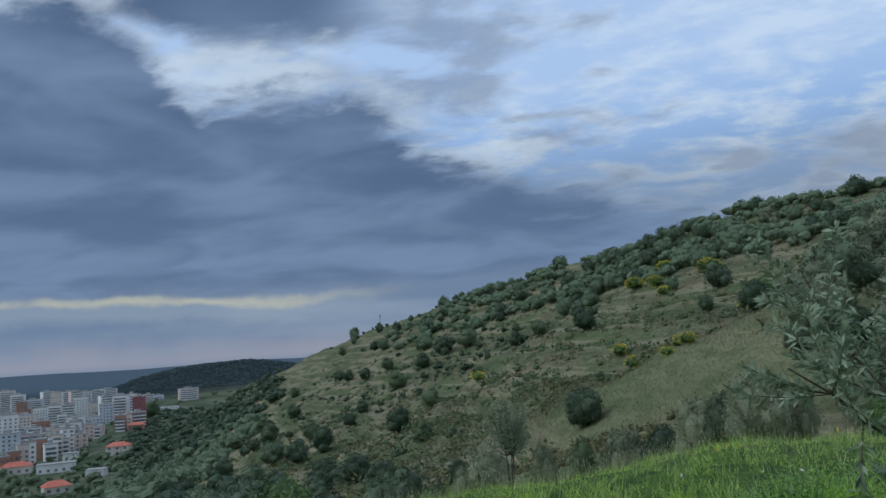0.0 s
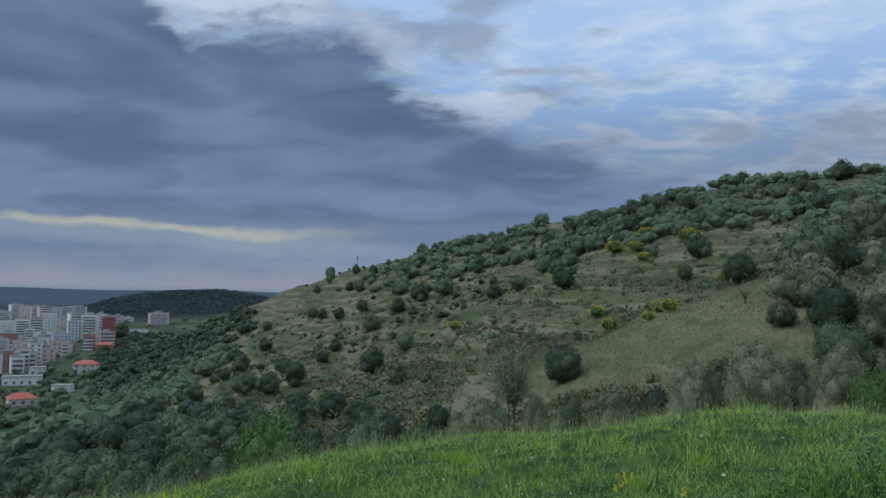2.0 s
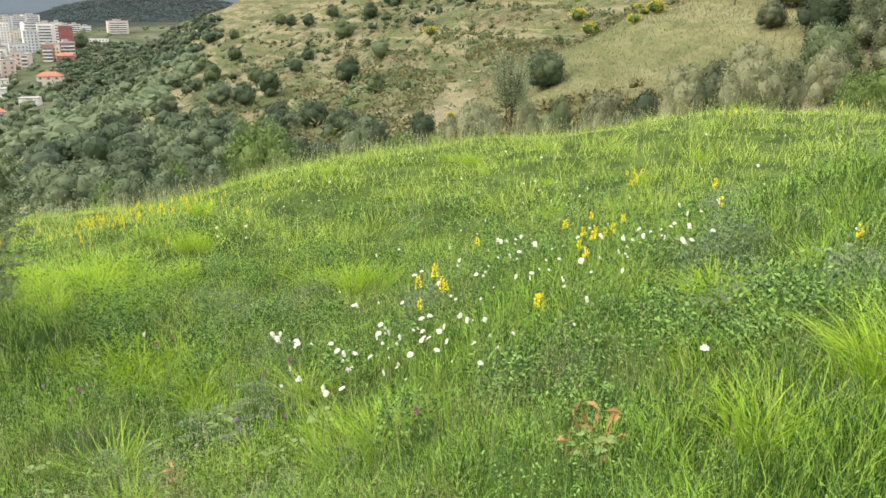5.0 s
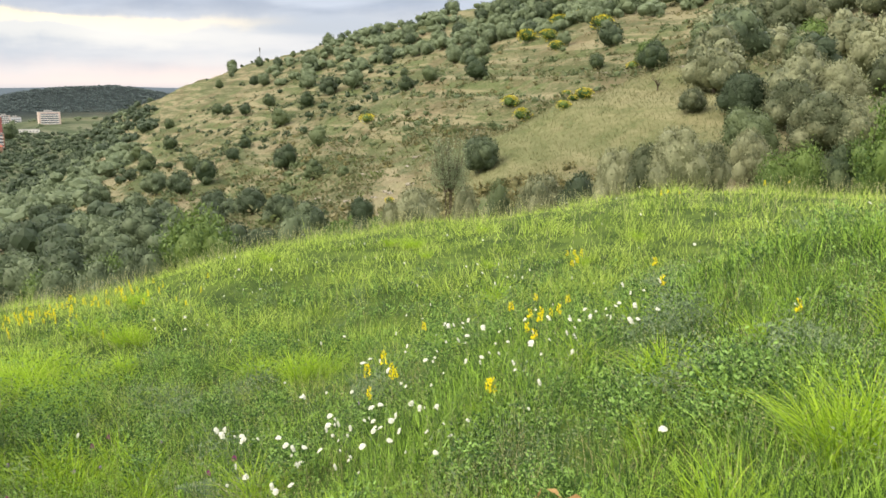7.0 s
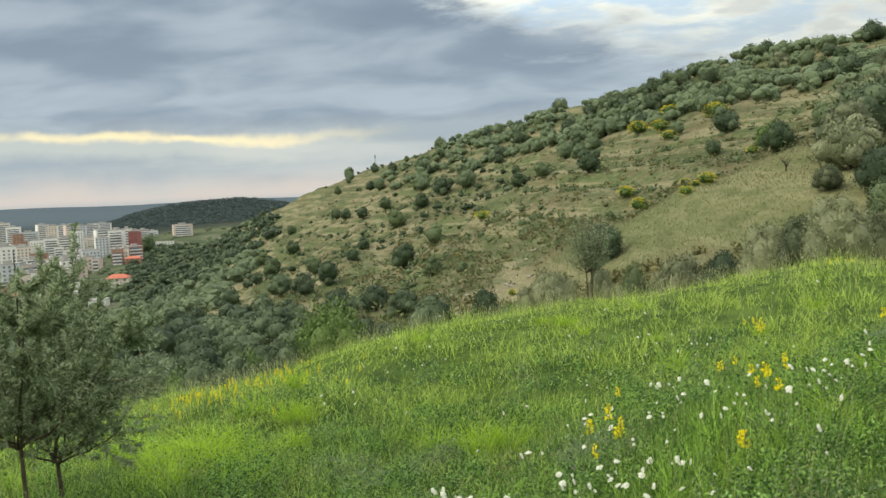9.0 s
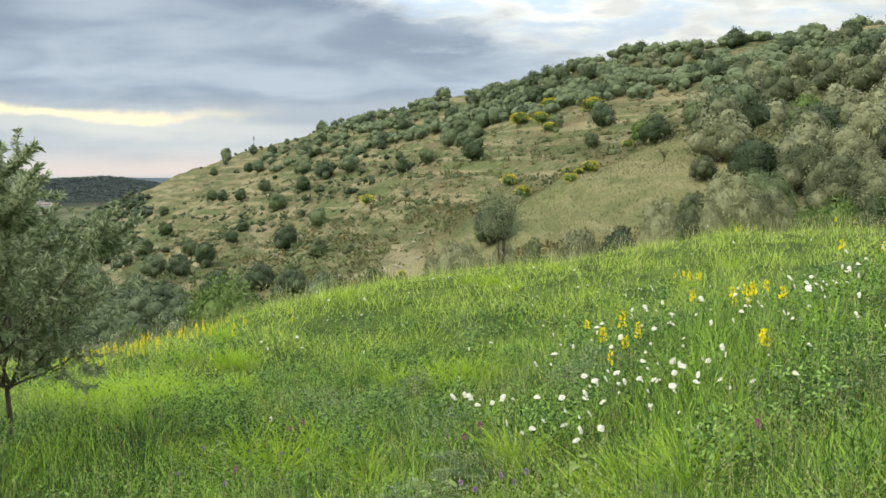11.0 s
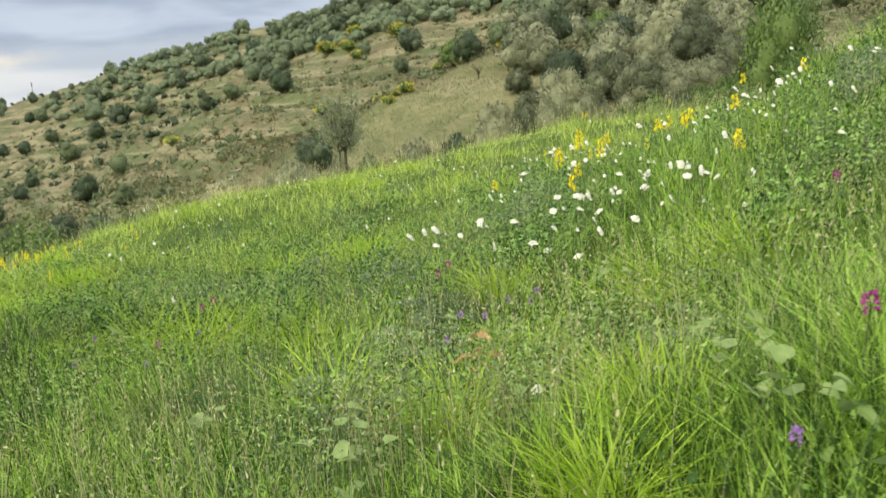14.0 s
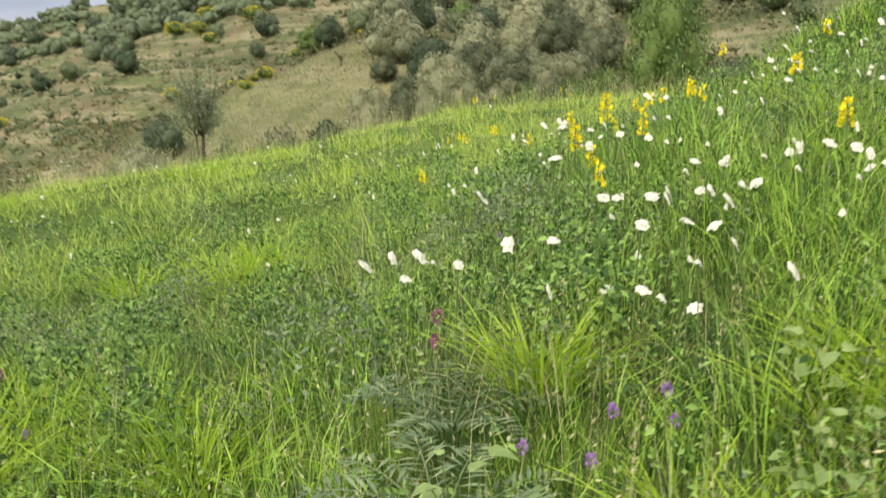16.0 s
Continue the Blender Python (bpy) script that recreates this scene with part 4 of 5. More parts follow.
def dead_shrub(x, y, high):
    g = np.random.default_rng(55)
    root = new("dead_shrub")
    tagged(root, "bare dark dead shrub on the green spur", "shrub")
    limbs = [tube(np.linspace((0, 0, -0.1), (0.05, 0, high * 0.35), 4), np.linspace(0.07, 0.05, 4), 6)]
    for k in range(9):
        a = 0.7 * k
        p = np.linspace((0.05, 0, high * 0.3), (0.4 * high * math.cos(a), 0.4 * high * math.sin(a), high * g.uniform(0.6, 1.0)), 6) + np.cumsum(g.normal(0, 0.03, (6, 3)), 0)
        limbs.append(tube(p, np.linspace(0.045, 0.012, 6), 5))
    for limb in limbs:
        part("branch", tri_mesh("branch", *limb, M_BARK), root)
    root.matrix_basis = at_place(x, y)


dead_shrub(24.4, 74.8, 1.5)

# ---- mast on the ridge ----
def mast(x, y, high):
    root = new("mast")
    tagged(root, "thin grey mast on the ridge", "mast")
    grey = material("galvanised_steel", (0.20, 0.21, 0.22), (0.32, 0.33, 0.34), 2, 0.5, metal=0.6)
    part("pole", tri_mesh("pole", *tube([(0, 0, -0.5), (0, 0, high * 0.5), (0, 0, high)], [0.22, 0.17, 0.12], 8), grey), root)
    part("aerial", tri_mesh("aerial", *tube([(0, 0, high * 0.72), (0, 0, high * 0.97)], [0.42, 0.42], 8), grey), root, "white panel aerial")
    root.matrix_basis = at_place(x, y)


mast(*MAST_XY, 9.0)

# ---- town on the plain ----
def box(x0, x1, y0, y1, z0, z1):
    v = np.array([(x, y, z) for x in (x0, x1) for y in (y0, y1) for z in (z0, z1)], float)
    t = [(0, 1, 3), (0, 3, 2), (4, 6, 7), (4, 7, 5), (0, 4, 5), (0, 5, 1), (2, 3, 7), (2, 7, 6), (1, 5, 7), (1, 7, 3), (0, 2, 6), (0, 6, 4)]
    return v, np.array(t)


# wall tones raised to stand in for the pale haze over the town
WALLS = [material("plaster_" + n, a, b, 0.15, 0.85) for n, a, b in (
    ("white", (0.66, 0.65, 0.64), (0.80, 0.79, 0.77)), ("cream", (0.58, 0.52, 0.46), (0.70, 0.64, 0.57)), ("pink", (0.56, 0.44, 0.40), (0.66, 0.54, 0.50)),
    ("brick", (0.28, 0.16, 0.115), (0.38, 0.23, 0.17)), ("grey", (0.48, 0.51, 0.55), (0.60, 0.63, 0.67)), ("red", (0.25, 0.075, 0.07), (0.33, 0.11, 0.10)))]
M_GLASS = material("window_glass", (0.10, 0.12, 0.15), (0.18, 0.21, 0.25), 0.3, 0.15)
M_TILE = material("roof_tiles", (0.40, 0.115, 0.08), (0.52, 0.19, 0.13), 0.5, 0.85)
M_ROOF = material("flat_roof", (0.28, 0.28, 0.28), (0.40, 0.39, 0.38), 0.2, 0.9)
PANE = tri_mesh("window", *box(-0.75, 0.75, -0.12, 0.12, 0.0, 1.5), M_GLASS)


def block(x, y, w, h, wall, banded):
    """A block of flats that faces the hill, with its floors."""
    root = new("apartment_block")
    colour = ("white", "cream", "pinkish", "brown brick", "grey", "dark red")[wall]
    tagged(root, f"{colour} block of flats in the town below", "building", "blocks of flats")
    d = w * 0.8
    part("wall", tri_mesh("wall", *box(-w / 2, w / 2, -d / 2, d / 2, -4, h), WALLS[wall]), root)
    part("roof", tri_mesh("roof", *joined([box(-w / 2 - 0.2, w / 2 + 0.2, -d / 2 - 0.2, d / 2 + 0.2, h, h + 0.7), box(-w / 5, w / 6, -d / 5, d / 5, h + 0.7, h + 3)]), M_ROOF), root)
    floors = max(int(h / 3.1), 1)
    if banded:
        slab = tri_mesh("balcony", *box(-w * 0.42, w * 0.42, -1.3, 0.0, 0.0, 1.1), WALLS[0])
        strip = tri_mesh("window", *box(-w * 0.40, w * 0.40, -0.15, 0.1, 1.15, 2.7), M_GLASS)
        for k in range(floors):
            part("balcony", slab, root).location = (0, -d / 2 - 0.02, 3.1 * k)
            part("window", strip, root).location = (0, -d / 2 - 0.02, 3.1 * k)
    else:
        cols = max(int(w / 3.4), 2)
        for k in range(floors):
            for c in range(cols):
                part("window", PANE, root).location = ((c + 0.5 - cols / 2) * w / cols, -d / 2 - 0.02, 3.1 * k + 0.9)
    root.matrix_basis = Matrix.LocRotScale((x, y, float(land(x, y))), Euler((0, 0, -math.atan2(x, y) + 0.25 * math.sin(x))), (1, 1, 1))


BLOCKS_A = [
    (-790, 1272, 18, 35), (-750, 1238, 20, 32), (-732, 1237, 19, 32), (-702, 1208, 20, 31), (-700, 1233, 15, 29), (-597, 980, 20, 21),
    (-559, 944, 16, 22), (-597, 1038, 17, 27), (-896, 1322, 25, 40), (-826, 1249, 22, 34), (-657, 1001, 13, 28), (-808, 1260, 27, 24),
    (-545, 1010, 18, 28), (-474, 878, 14, 22), (-460, 885, 16, 30), (-473, 935, 11, 30), (-434, 876, 13, 28), (-652, 1348, 16, 13),
    (-659, 1400, 17, 9), (-446, 661, 16, 27), (-391, 752, 10, 15), (-382, 768, 14, 16), (-385, 755, 6, 15), (-402, 630, 11, 16),
]
BLOCKS_B = [
    (-394, 647, 13, 14), (-407, 686, 12, 13), (-313, 461, 6, 10), (-314, 472, 7, 12), (-313, 479, 7, 15), (-437, 784, 17, 14),
    (-634, 1132, 24, 12), (-822, 1485, 27, 22), (-828, 1539, 29, 19), (-323, 503, 6, 14), (-478, 760, 16, 15), (-384, 570, 15, 16),
    (-517, 794, 21, 20), (-639, 1012, 17, 18), (-371, 660, 7, 14), (-525, 1220, 29, 17),
]
BLOCKS_A += [
    (-381, 584, 11, 14), (-329, 523, 8, 14), (-318, 517, 8, 11), (-335, 554, 7, 14), (-345, 583, 9, 16), (-349, 604, 7, 13),
]
for n, (x, y, w, h) in enumerate(BLOCKS_A):
    block(x, y, w, h, {10: 3, 16: 5, 20: 3, 21: 3, 25: 3, 13: 4, 19: 0, 29: 3}.get(n, (0, 1, 0, 2, 4, 0, 1)[n % 7]), n % 3 != 1)
for n, (x, y, w, h) in enumerate(BLOCKS_B):
    block(x, y, w, h, {2: 3, 3: 3, 4: 1, 15: 2, 7: 0, 8: 0}.get(n, (1, 0, 2, 0, 3, 4)[n % 6]), n in (7, 8, 15))
g = np.random.default_rng(61)
for _ in range(90):
    a, r = radians(g.uniform(-42, -27.5)), g.uniform(640, 1500)
    block(r * math.sin(a), r * math.cos(a), g.uniform(9, 16), g.uniform(6, 13), int(g.choice([0, 1, 2, 3, 0, 1])), g.uniform() < 0.7)


def house(x, y, w, d, h, roof, turn, wall=1):
    root = new("house")
    tagged(root, ("cream house with a red tiled roof" if roof else "low white flat-roofed house") + " among trees", "house", "houses below the hill")
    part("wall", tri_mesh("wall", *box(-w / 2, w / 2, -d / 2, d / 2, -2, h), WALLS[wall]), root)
    if roof:
        e = 0.7
        v = np.array([(-w / 2 - e, -d / 2 - e, h), (w / 2 + e, -d / 2 - e, h), (w / 2 + e, d / 2 + e, h), (-w / 2 - e, d / 2 + e, h), (-w / 4, 0, h + 2.6), (w / 4, 0, h + 2.6)], float)
        part("roof", tri_mesh("roof", v, [(0, 1, 5), (0, 5, 4), (1, 2, 5), (2, 3, 4), (2, 4, 5), (3, 0, 4), (0, 3, 2), (0, 2, 1)], M_TILE), root)
    else:
        part("roof", tri_mesh("roof", *box(-w / 2 - 0.3, w / 2 + 0.3, -d / 2 - 0.3, d / 2 + 0.3, h, h + 0.4), M_ROOF), root)
    for c in range(max(int(w / 4), 2)):
        for k in range(max(int(h / 3), 1)):
            n = max(int(w / 4), 2)
            part("window", PANE, root).location = ((c + 0.5 - n / 2) * w / n, -d / 2 - 0.02, 3 * k + 0.9)
    root.matrix_basis = Matrix.LocRotScale((x, y, float(land(x, y))), Euler((0, 0, turn)), (1, 1, 1))


house(-278, 532, 15, 11, 6.0, True, 0.3)
house(-231, 381, 12, 10, 3.5, True, 0.7)
house(-279, 460, 21, 9, 5.0, False, 0.5, 0)
house(-305, 461, 17, 10, 4.5, True, 0.45)
house(-300, 511, 9, 8, 5.0, False, 0.4, 0)
house(-239, 433, 10, 7, 4.0, False, 0.2, 0)
house(-374, 749, 14, 9, 5.5, True, 0.3, 3)
house(-503, 1105, 24, 10, 4.0, False, 0.3, 0)
plant("dark_tree", BUSH_FAR, -453, 947, 22.0, "large dark round tree beside the town", "tree", "", 1.0)

# ---- meadow ----
def meadow_points(g, n, centre, az_range, r_range, steep=1.0):
    """Places over the meadow, thicker towards the centre given."""
    a = np.radians(g.uniform(*az_range, n))
    u = g.uniform(0, 1, n) ** steep
    r = r_range[0] * (r_range[1] / r_range[0]) ** u
    return centre[0] + r * np.sin(a), centre[1] + r * np.cos(a)


def herb_patch(x, y, seed):
    return wave(x, y, 1.1, seed) + 0.35 * wave(x, y, 0.4, seed + 3)


def build_grass():
    g = np.random.default_rng(71)
    xs, ys = [], []
    for n, c, az_r, r_r in ((250000, (0.5, -1.3), (-48, 62), (2.2, 30)), (120000, (-1.9, 1.0), (-34, 72), (1.0, 24))):
        x, y = meadow_points(g, n, c, az_r, r_r)
        xs.append(x), ys.append(y)
    x, y = np.concatenate(xs), np.concatenate(ys)
    # most blades belong to a tuft: every 36th place is a root, the others gather round the root that follows them
    n = len(x) // 36 * 36
    order = np.argsort(np.round(np.log(np.hypot(x - 0.4, y + 1.2)) * 6) * 100 + np.arctan2(x, y + 1.2))[:n]
    x, y = x[order], y[order]
    root_x, root_y = np.repeat(x[::36], 36), np.repeat(y[::36], 36)
    tufted = g.uniform(0, 1, n) < 0.62
    wide = g.uniform(0.05, 0.16, n // 36).repeat(36) * (1 + 0.04 * np.hypot(root_x, root_y))
    off_x, off_y = g.normal(0, 1, n) * wide, g.normal(0, 1, n) * wide
    x, y = np.where(tufted, root_x + off_x, x), np.where(tufted, root_y + off_y, y)
    outward = np.where(tufted, np.arctan2(off_y, off_x), g.uniform(0, 6.28, n))
    tall = np.where(tufted, g.uniform(0.55, 1.6, n // 36).repeat(36), 0.8)
    path = np.hypot(x + 1.9, y - 1.2)
    r = np.minimum(np.hypot(x - 0.4, y + 1.2), path + 1)
    lush = 0.5 + 0.5 * wave(x, y, 1.3, 12) + 0.35 * wave(x, y, 0.45, 17)
    keep = g.uniform(0, 1, len(x)) < np.clip(0.45 + 0.7 * lush, 0.25, 1) * np.where((herb_patch(x, y, 73) > 0.2) & (x > -1.5), 0.5, 1.0) * np.where(herb_patch(x, y, 74) > 0.3, 0.5, 1.0)
    x, y, r, lush, path, outward, tall = x[keep], y[keep], r[keep], lush[keep], path[keep], outward[keep], tall[keep]
    h = tall * g.uniform(0.14, 0.34, len(x)) * np.clip(0.6 + 0.7 * lush, 0.45, 1.5)
    h = np.where(herb_patch(x, y, 73) > 0.2, 0.75, 1.0) * np.clip(0.4 + path * 0.14, 0.55, 1.0) * h * np.clip(1.0 + 0.4 * wave(x, y, 2.1, 31), 0.6, 1.5)
    # blades beyond about 9 m take the lightened colour
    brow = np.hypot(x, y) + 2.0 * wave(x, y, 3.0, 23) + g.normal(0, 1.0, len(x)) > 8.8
    for name, mat, zone, label in (("meadow_grass", M_GRASS, ~brow, "thick fresh green meadow grass"), ("brow_grass", M_LIT_BROW, brow, "light yellow-green grass on the meadow's brow, coloured lighter as if lit")):
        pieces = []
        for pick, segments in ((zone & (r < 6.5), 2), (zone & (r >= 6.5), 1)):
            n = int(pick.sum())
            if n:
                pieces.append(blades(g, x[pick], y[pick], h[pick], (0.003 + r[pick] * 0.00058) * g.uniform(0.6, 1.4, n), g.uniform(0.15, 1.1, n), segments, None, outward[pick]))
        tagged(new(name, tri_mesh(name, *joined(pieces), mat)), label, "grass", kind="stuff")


build_grass()


def build_seed_heads():
    """Tall thin stalks with pale seed heads, thickest along the brow of the meadow."""
    g = np.random.default_rng(72)
    x1, y1 = meadow_points(g, 2000, (0.4, -1.2), (-46, 60), (3, 26))
    n2 = 2600
    a = np.radians(g.uniform(-40, 48, n2))
    r = g.normal(21, 2.2, n2)
    x3, y3 = meadow_points(g, 1500, (-2.0, 1.0), (-34, 70), (1.1, 7))
    x, y = np.concatenate([x1, x3, r * np.sin(a)]), np.concatenate([y1, y3, r * np.cos(a)])
    n = len(x)
    far = np.hypot(x, y)
    h = g.uniform(0.32, 0.62, n)
    stalks = blades(g, x, y, h, 0.001 + far * 0.00022, g.uniform(0.1, 0.4, n), 2)
    tops = np.stack([x, y, land(x, y) + h * 0.9], 1) + g.normal(0, 0.03, (n, 3))
    k = 5
    at = np.repeat(tops, k, 0) - np.array([0, 0, 1.0]) * np.tile(np.arange(k) * 0.022, n)[:, None]
    seeds = leaves(g, at, g.normal(size=(n * k, 3)) * 0.6 + [0, 0, 1], 0.012 + np.repeat(far, k) * 0.0008, 0.003 + np.repeat(far, k) * 0.00035)
    tagged(new("seeding_grass", tri_mesh("seeding_grass", *joined([stalks, seeds]), M_STRAW)), "tall pale grass stalks in seed", "grass", kind="stuff")


build_seed_heads()


def build_thatch():
    """Last year's dry blades and fallen stalks low between the green, in patches."""
    g = np.random.default_rng(75)
    x1, y1 = meadow_points(g, 16000, (-2.0, 0.8), (-36, 70), (1.0, 8))
    x2, y2 = meadow_points(g, 9000, (0.4, -1.2), (-40, 56), (2.6, 9))
    x, y = np.concatenate([x1, x2]), np.concatenate([y1, y2])
    keep = wave(x, y, 0.8, 41) + 0.4 * wave(x, y, 0.3, 9) > 0.15
    x, y = x[keep], y[keep]
    n = len(x)
    far = np.hypot(x + 1.2, y)
    v, t = blades(g, x, y, g.uniform(0.08, 0.3, n), (0.0022 + far * 0.0004) * g.uniform(0.6, 1.3, n), g.uniform(0.3, 1.8, n), 2)
    tagged(new("dry_thatch", tri_mesh("dry_thatch", v, t, M_THATCH)), "dry brown and straw-coloured blades between the green", "grass", kind="stuff")


build_thatch()


def build_herbs(name, count, seed, mat, label, leaf, high, leaflets, spread):
    """Low leafy plants between the grass."""
    g = np.random.default_rng(seed)
    half = count // 2
    xa, ya = meadow_points(g, half, (0.4, -1.2), (-46, 60), (2.4, 15))
    xb, yb = meadow_points(g, half, (-1.9, 1.2), (-32, 70), (1.0, 12))
    x, y = np.concatenate([xa, xb]), np.concatenate([ya, yb])
    keep = (g.uniform(0, 1, len(x)) < np.clip(np.hypot(x + 1.9, y - 1.2) / 5.0, 0.16, 1.0)) & (herb_patch(x, y, seed) > 0.1 + 0.25 * g.normal(size=len(x)))
    x, y = x[keep], y[keep]
    n = len(x)
    h = g.uniform(0.5, 1.0, n) * high
    far = np.minimum(np.hypot(x - 0.4, y + 1.2), np.hypot(x + 1.9, y - 1.2) + 1)
    u = g.uniform(0.25, 1.0, (n, leaflets))
    off = g.normal(0, spread, (n, leaflets, 2)) * u[..., None]
    at = np.stack([x[:, None] + off[..., 0], y[:, None] + off[..., 1], (land(x, y)[:, None] + h[:, None] * u)], -1).reshape(-1, 3)
    d = np.concatenate([off.reshape(-1, 2) * 8, np.full((n * leaflets, 1), 0.35)], 1) + 0.5 * g.normal(size=(n * leaflets, 3))
    size = np.repeat(leaf * (0.5 + 0.13 * far), leaflets) * g.uniform(0.6, 1.4, n * leaflets)
    pieces = [leaves(g, at, d, size, size * g.uniform(0.28, 0.55, n * leaflets), 0.15)]
    pieces.append(blades(g, x, y, h, 0.003 + far * 0.0004, g.uniform(0.05, 0.3, n), 2))
    tagged(new(name, tri_mesh(name, *joined(pieces), mat)), label, "herbs", kind="stuff")


build_herbs("meadow_herbs", 17000, 73, M_HERB, "dark green leafy herbs among the grass", 0.024, 0.36, 14, 0.06)
build_herbs("grey_herbs", 5000, 74, M_GREY_HERB, "pale grey-green feathery herbs among the grass", 0.019, 0.36, 18, 0.07)


# leafy clumps that stand above the grass
HERB_CROWNS = [crown_mesh("leaves", 500 + s, M_HERB, 700, 0.07, 1, 9, 0.3, 0.6, 0.12) for s in range(4)] + [crown_mesh("leaves", 510 + s, M_GREY_HERB, 700, 0.06, 1, 9, 0.3, 0.6, 0.12) for s in range(2)]
g = np.random.default_rng(77)
HERB_SPOTS = [(0.3, 5.6), (1.6, 7.4), (-1.0, 6.4), (-2.2, 8.6), (2.6, 5.0), (3.3, 7.6), (-0.2, 8.8), (1.1, 9.6), (3.0, 3.4), (-3.4, 6.6), (0.9, 3.0), (-1.9, 5.6), (4.4, 9.6), (2.2, 2.9), (-2.2, 5.4), (-2.8, 6.2), (-1.4, 4.9), (-3.2, 7.4), (-2.6, 8.9), (-1.7, 9.4), (-2.2, 7.9), (2.3, 3.2), (2.7, 3.6), (-0.4, 4.6), (-1.2, 7.6)]
for n, (cx, cy) in enumerate(HERB_SPOTS):
    for _ in range(3):
        root = new("herb_clump")
        tagged(root, "leafy green herb clump standing above the meadow grass", "herbs", "herb clumps")
        part("leaves", HERB_CROWNS[int(g.integers(4)) if n % 4 else int(g.integers(4, 6))], root)
        root.matrix_basis = at_place(cx + g.normal(0, 0.3), cy + g.normal(0, 0.3), g.uniform(0.28, 0.5), g.uniform(0, 6.28), 0.03, g.uniform(0.8, 1.1))


# bright tussocks
def tussock_meshes(seed):
    g = np.random.default_rng(seed)
    n = 130
    x, y = g.normal(0, 0.09, n), g.normal(0, 0.09, n)
    tuft = blades(g, x, y, g.uniform(0.2, 0.5, n), g.uniform(0.007, 0.014, n), g.uniform(0.25, 1.3, n), 4, np.zeros(n), np.arctan2(y, x))
    n = 50
    x, y = g.normal(0, 0.13, n), g.normal(0, 0.13, n)
    thatch = blades(g, x, y, g.uniform(0.12, 0.3, n), g.uniform(0.004, 0.008, n), g.uniform(0.6, 1.5, n), 2, np.zeros(n))
    return tri_mesh("tuft", *tuft, M_TUSSOCK), tri_mesh("thatch", *thatch, M_STRAW)


TUSSOCKS = [tussock_meshes(80 + s) for s in range(4)]
g = np.random.default_rng(81)


def tussock(x, y, s):
    tuft, thatch = TUSSOCKS[int(g.integers(4))]
    root = new("grass_tussock")
    tagged(root, "bright yellow-green tussock of long grass blades", "grass", "grass tussocks")
    part("tuft", tuft, root)
    part("thatch", thatch, root, "dry straw-coloured blades")
    root.matrix_basis = at_place(x, y, s, g.uniform(0, 6.28), 0.02)


for x, y in TUSSOCK:
    close = math.hypot(x + 1.9, y - 1.2) < 3.2 or math.hypot(x - 2.2, y - 2.0) < 1.2
    for _ in range(1 if close else 2):
        tussock(x + g.normal(0, 0.1), y + g.normal(0, 0.1), g.uniform(0.6, 0.8) if close else g.uniform(0.7, 1.0))
for x, y in ((-0.1, 3.55), (-0.06, 3.4), (-0.21, 3.04), (-0.89, 2.44), (-0.96, 2.15), (-1.08, 1.89), (-0.78, 3.18), (-0.6, 8.17),
             (-3.87, 10.79), (-1.38, 1.73), (-1.23, 1.6), (-3.98, 8.12), (-3.7, 8.8), (-4.18, 7.27), (-4.42, 13.4), (-4.8, 11.6),
             (-1.37, 8.54), (2.62, 2.1), (-2.41, 5.05), (2.44, 4.16)):
    close = math.hypot(x + 1.9, y - 1.2) < 3.2
    for _ in range(1 if close else 2):
        tussock(x + g.normal(0, 0.08), y + g.normal(0, 0.08), g.uniform(0.5, 0.75) if close else g.uniform(0.75, 1.05))
for x, y, s in ((2.6, 2.1, 0.95), (2.85, 2.3, 0.9), (1.95, 1.8, 0.75), (0.11, 3.1, 0.9), (0.2, 3.2, 0.85), (-2.3, 5.1, 1.0), (-2.6, 5.5, 1.0)):
    tussock(x, y, s)
for _ in range(26):
    tussock(-4.6 + g.normal(0, 0.7), 9.2 + g.normal(0, 0.9), g.uniform(0.6, 1.0))
for _ in range(45):
    x, y = meadow_points(g, 1, (0.2, -1.0), (-40, 55), (4, 20))
    tussock(float(x[0]), float(y[0]), g.uniform(0.5, 0.95))


# broad-leaved plants
M_BROAD = material("pale_broad_leaves", (0.20, 0.30, 0.10), (0.36, 0.47, 0.19), 6, 0.55, islands=0.4, through_light=0.35)


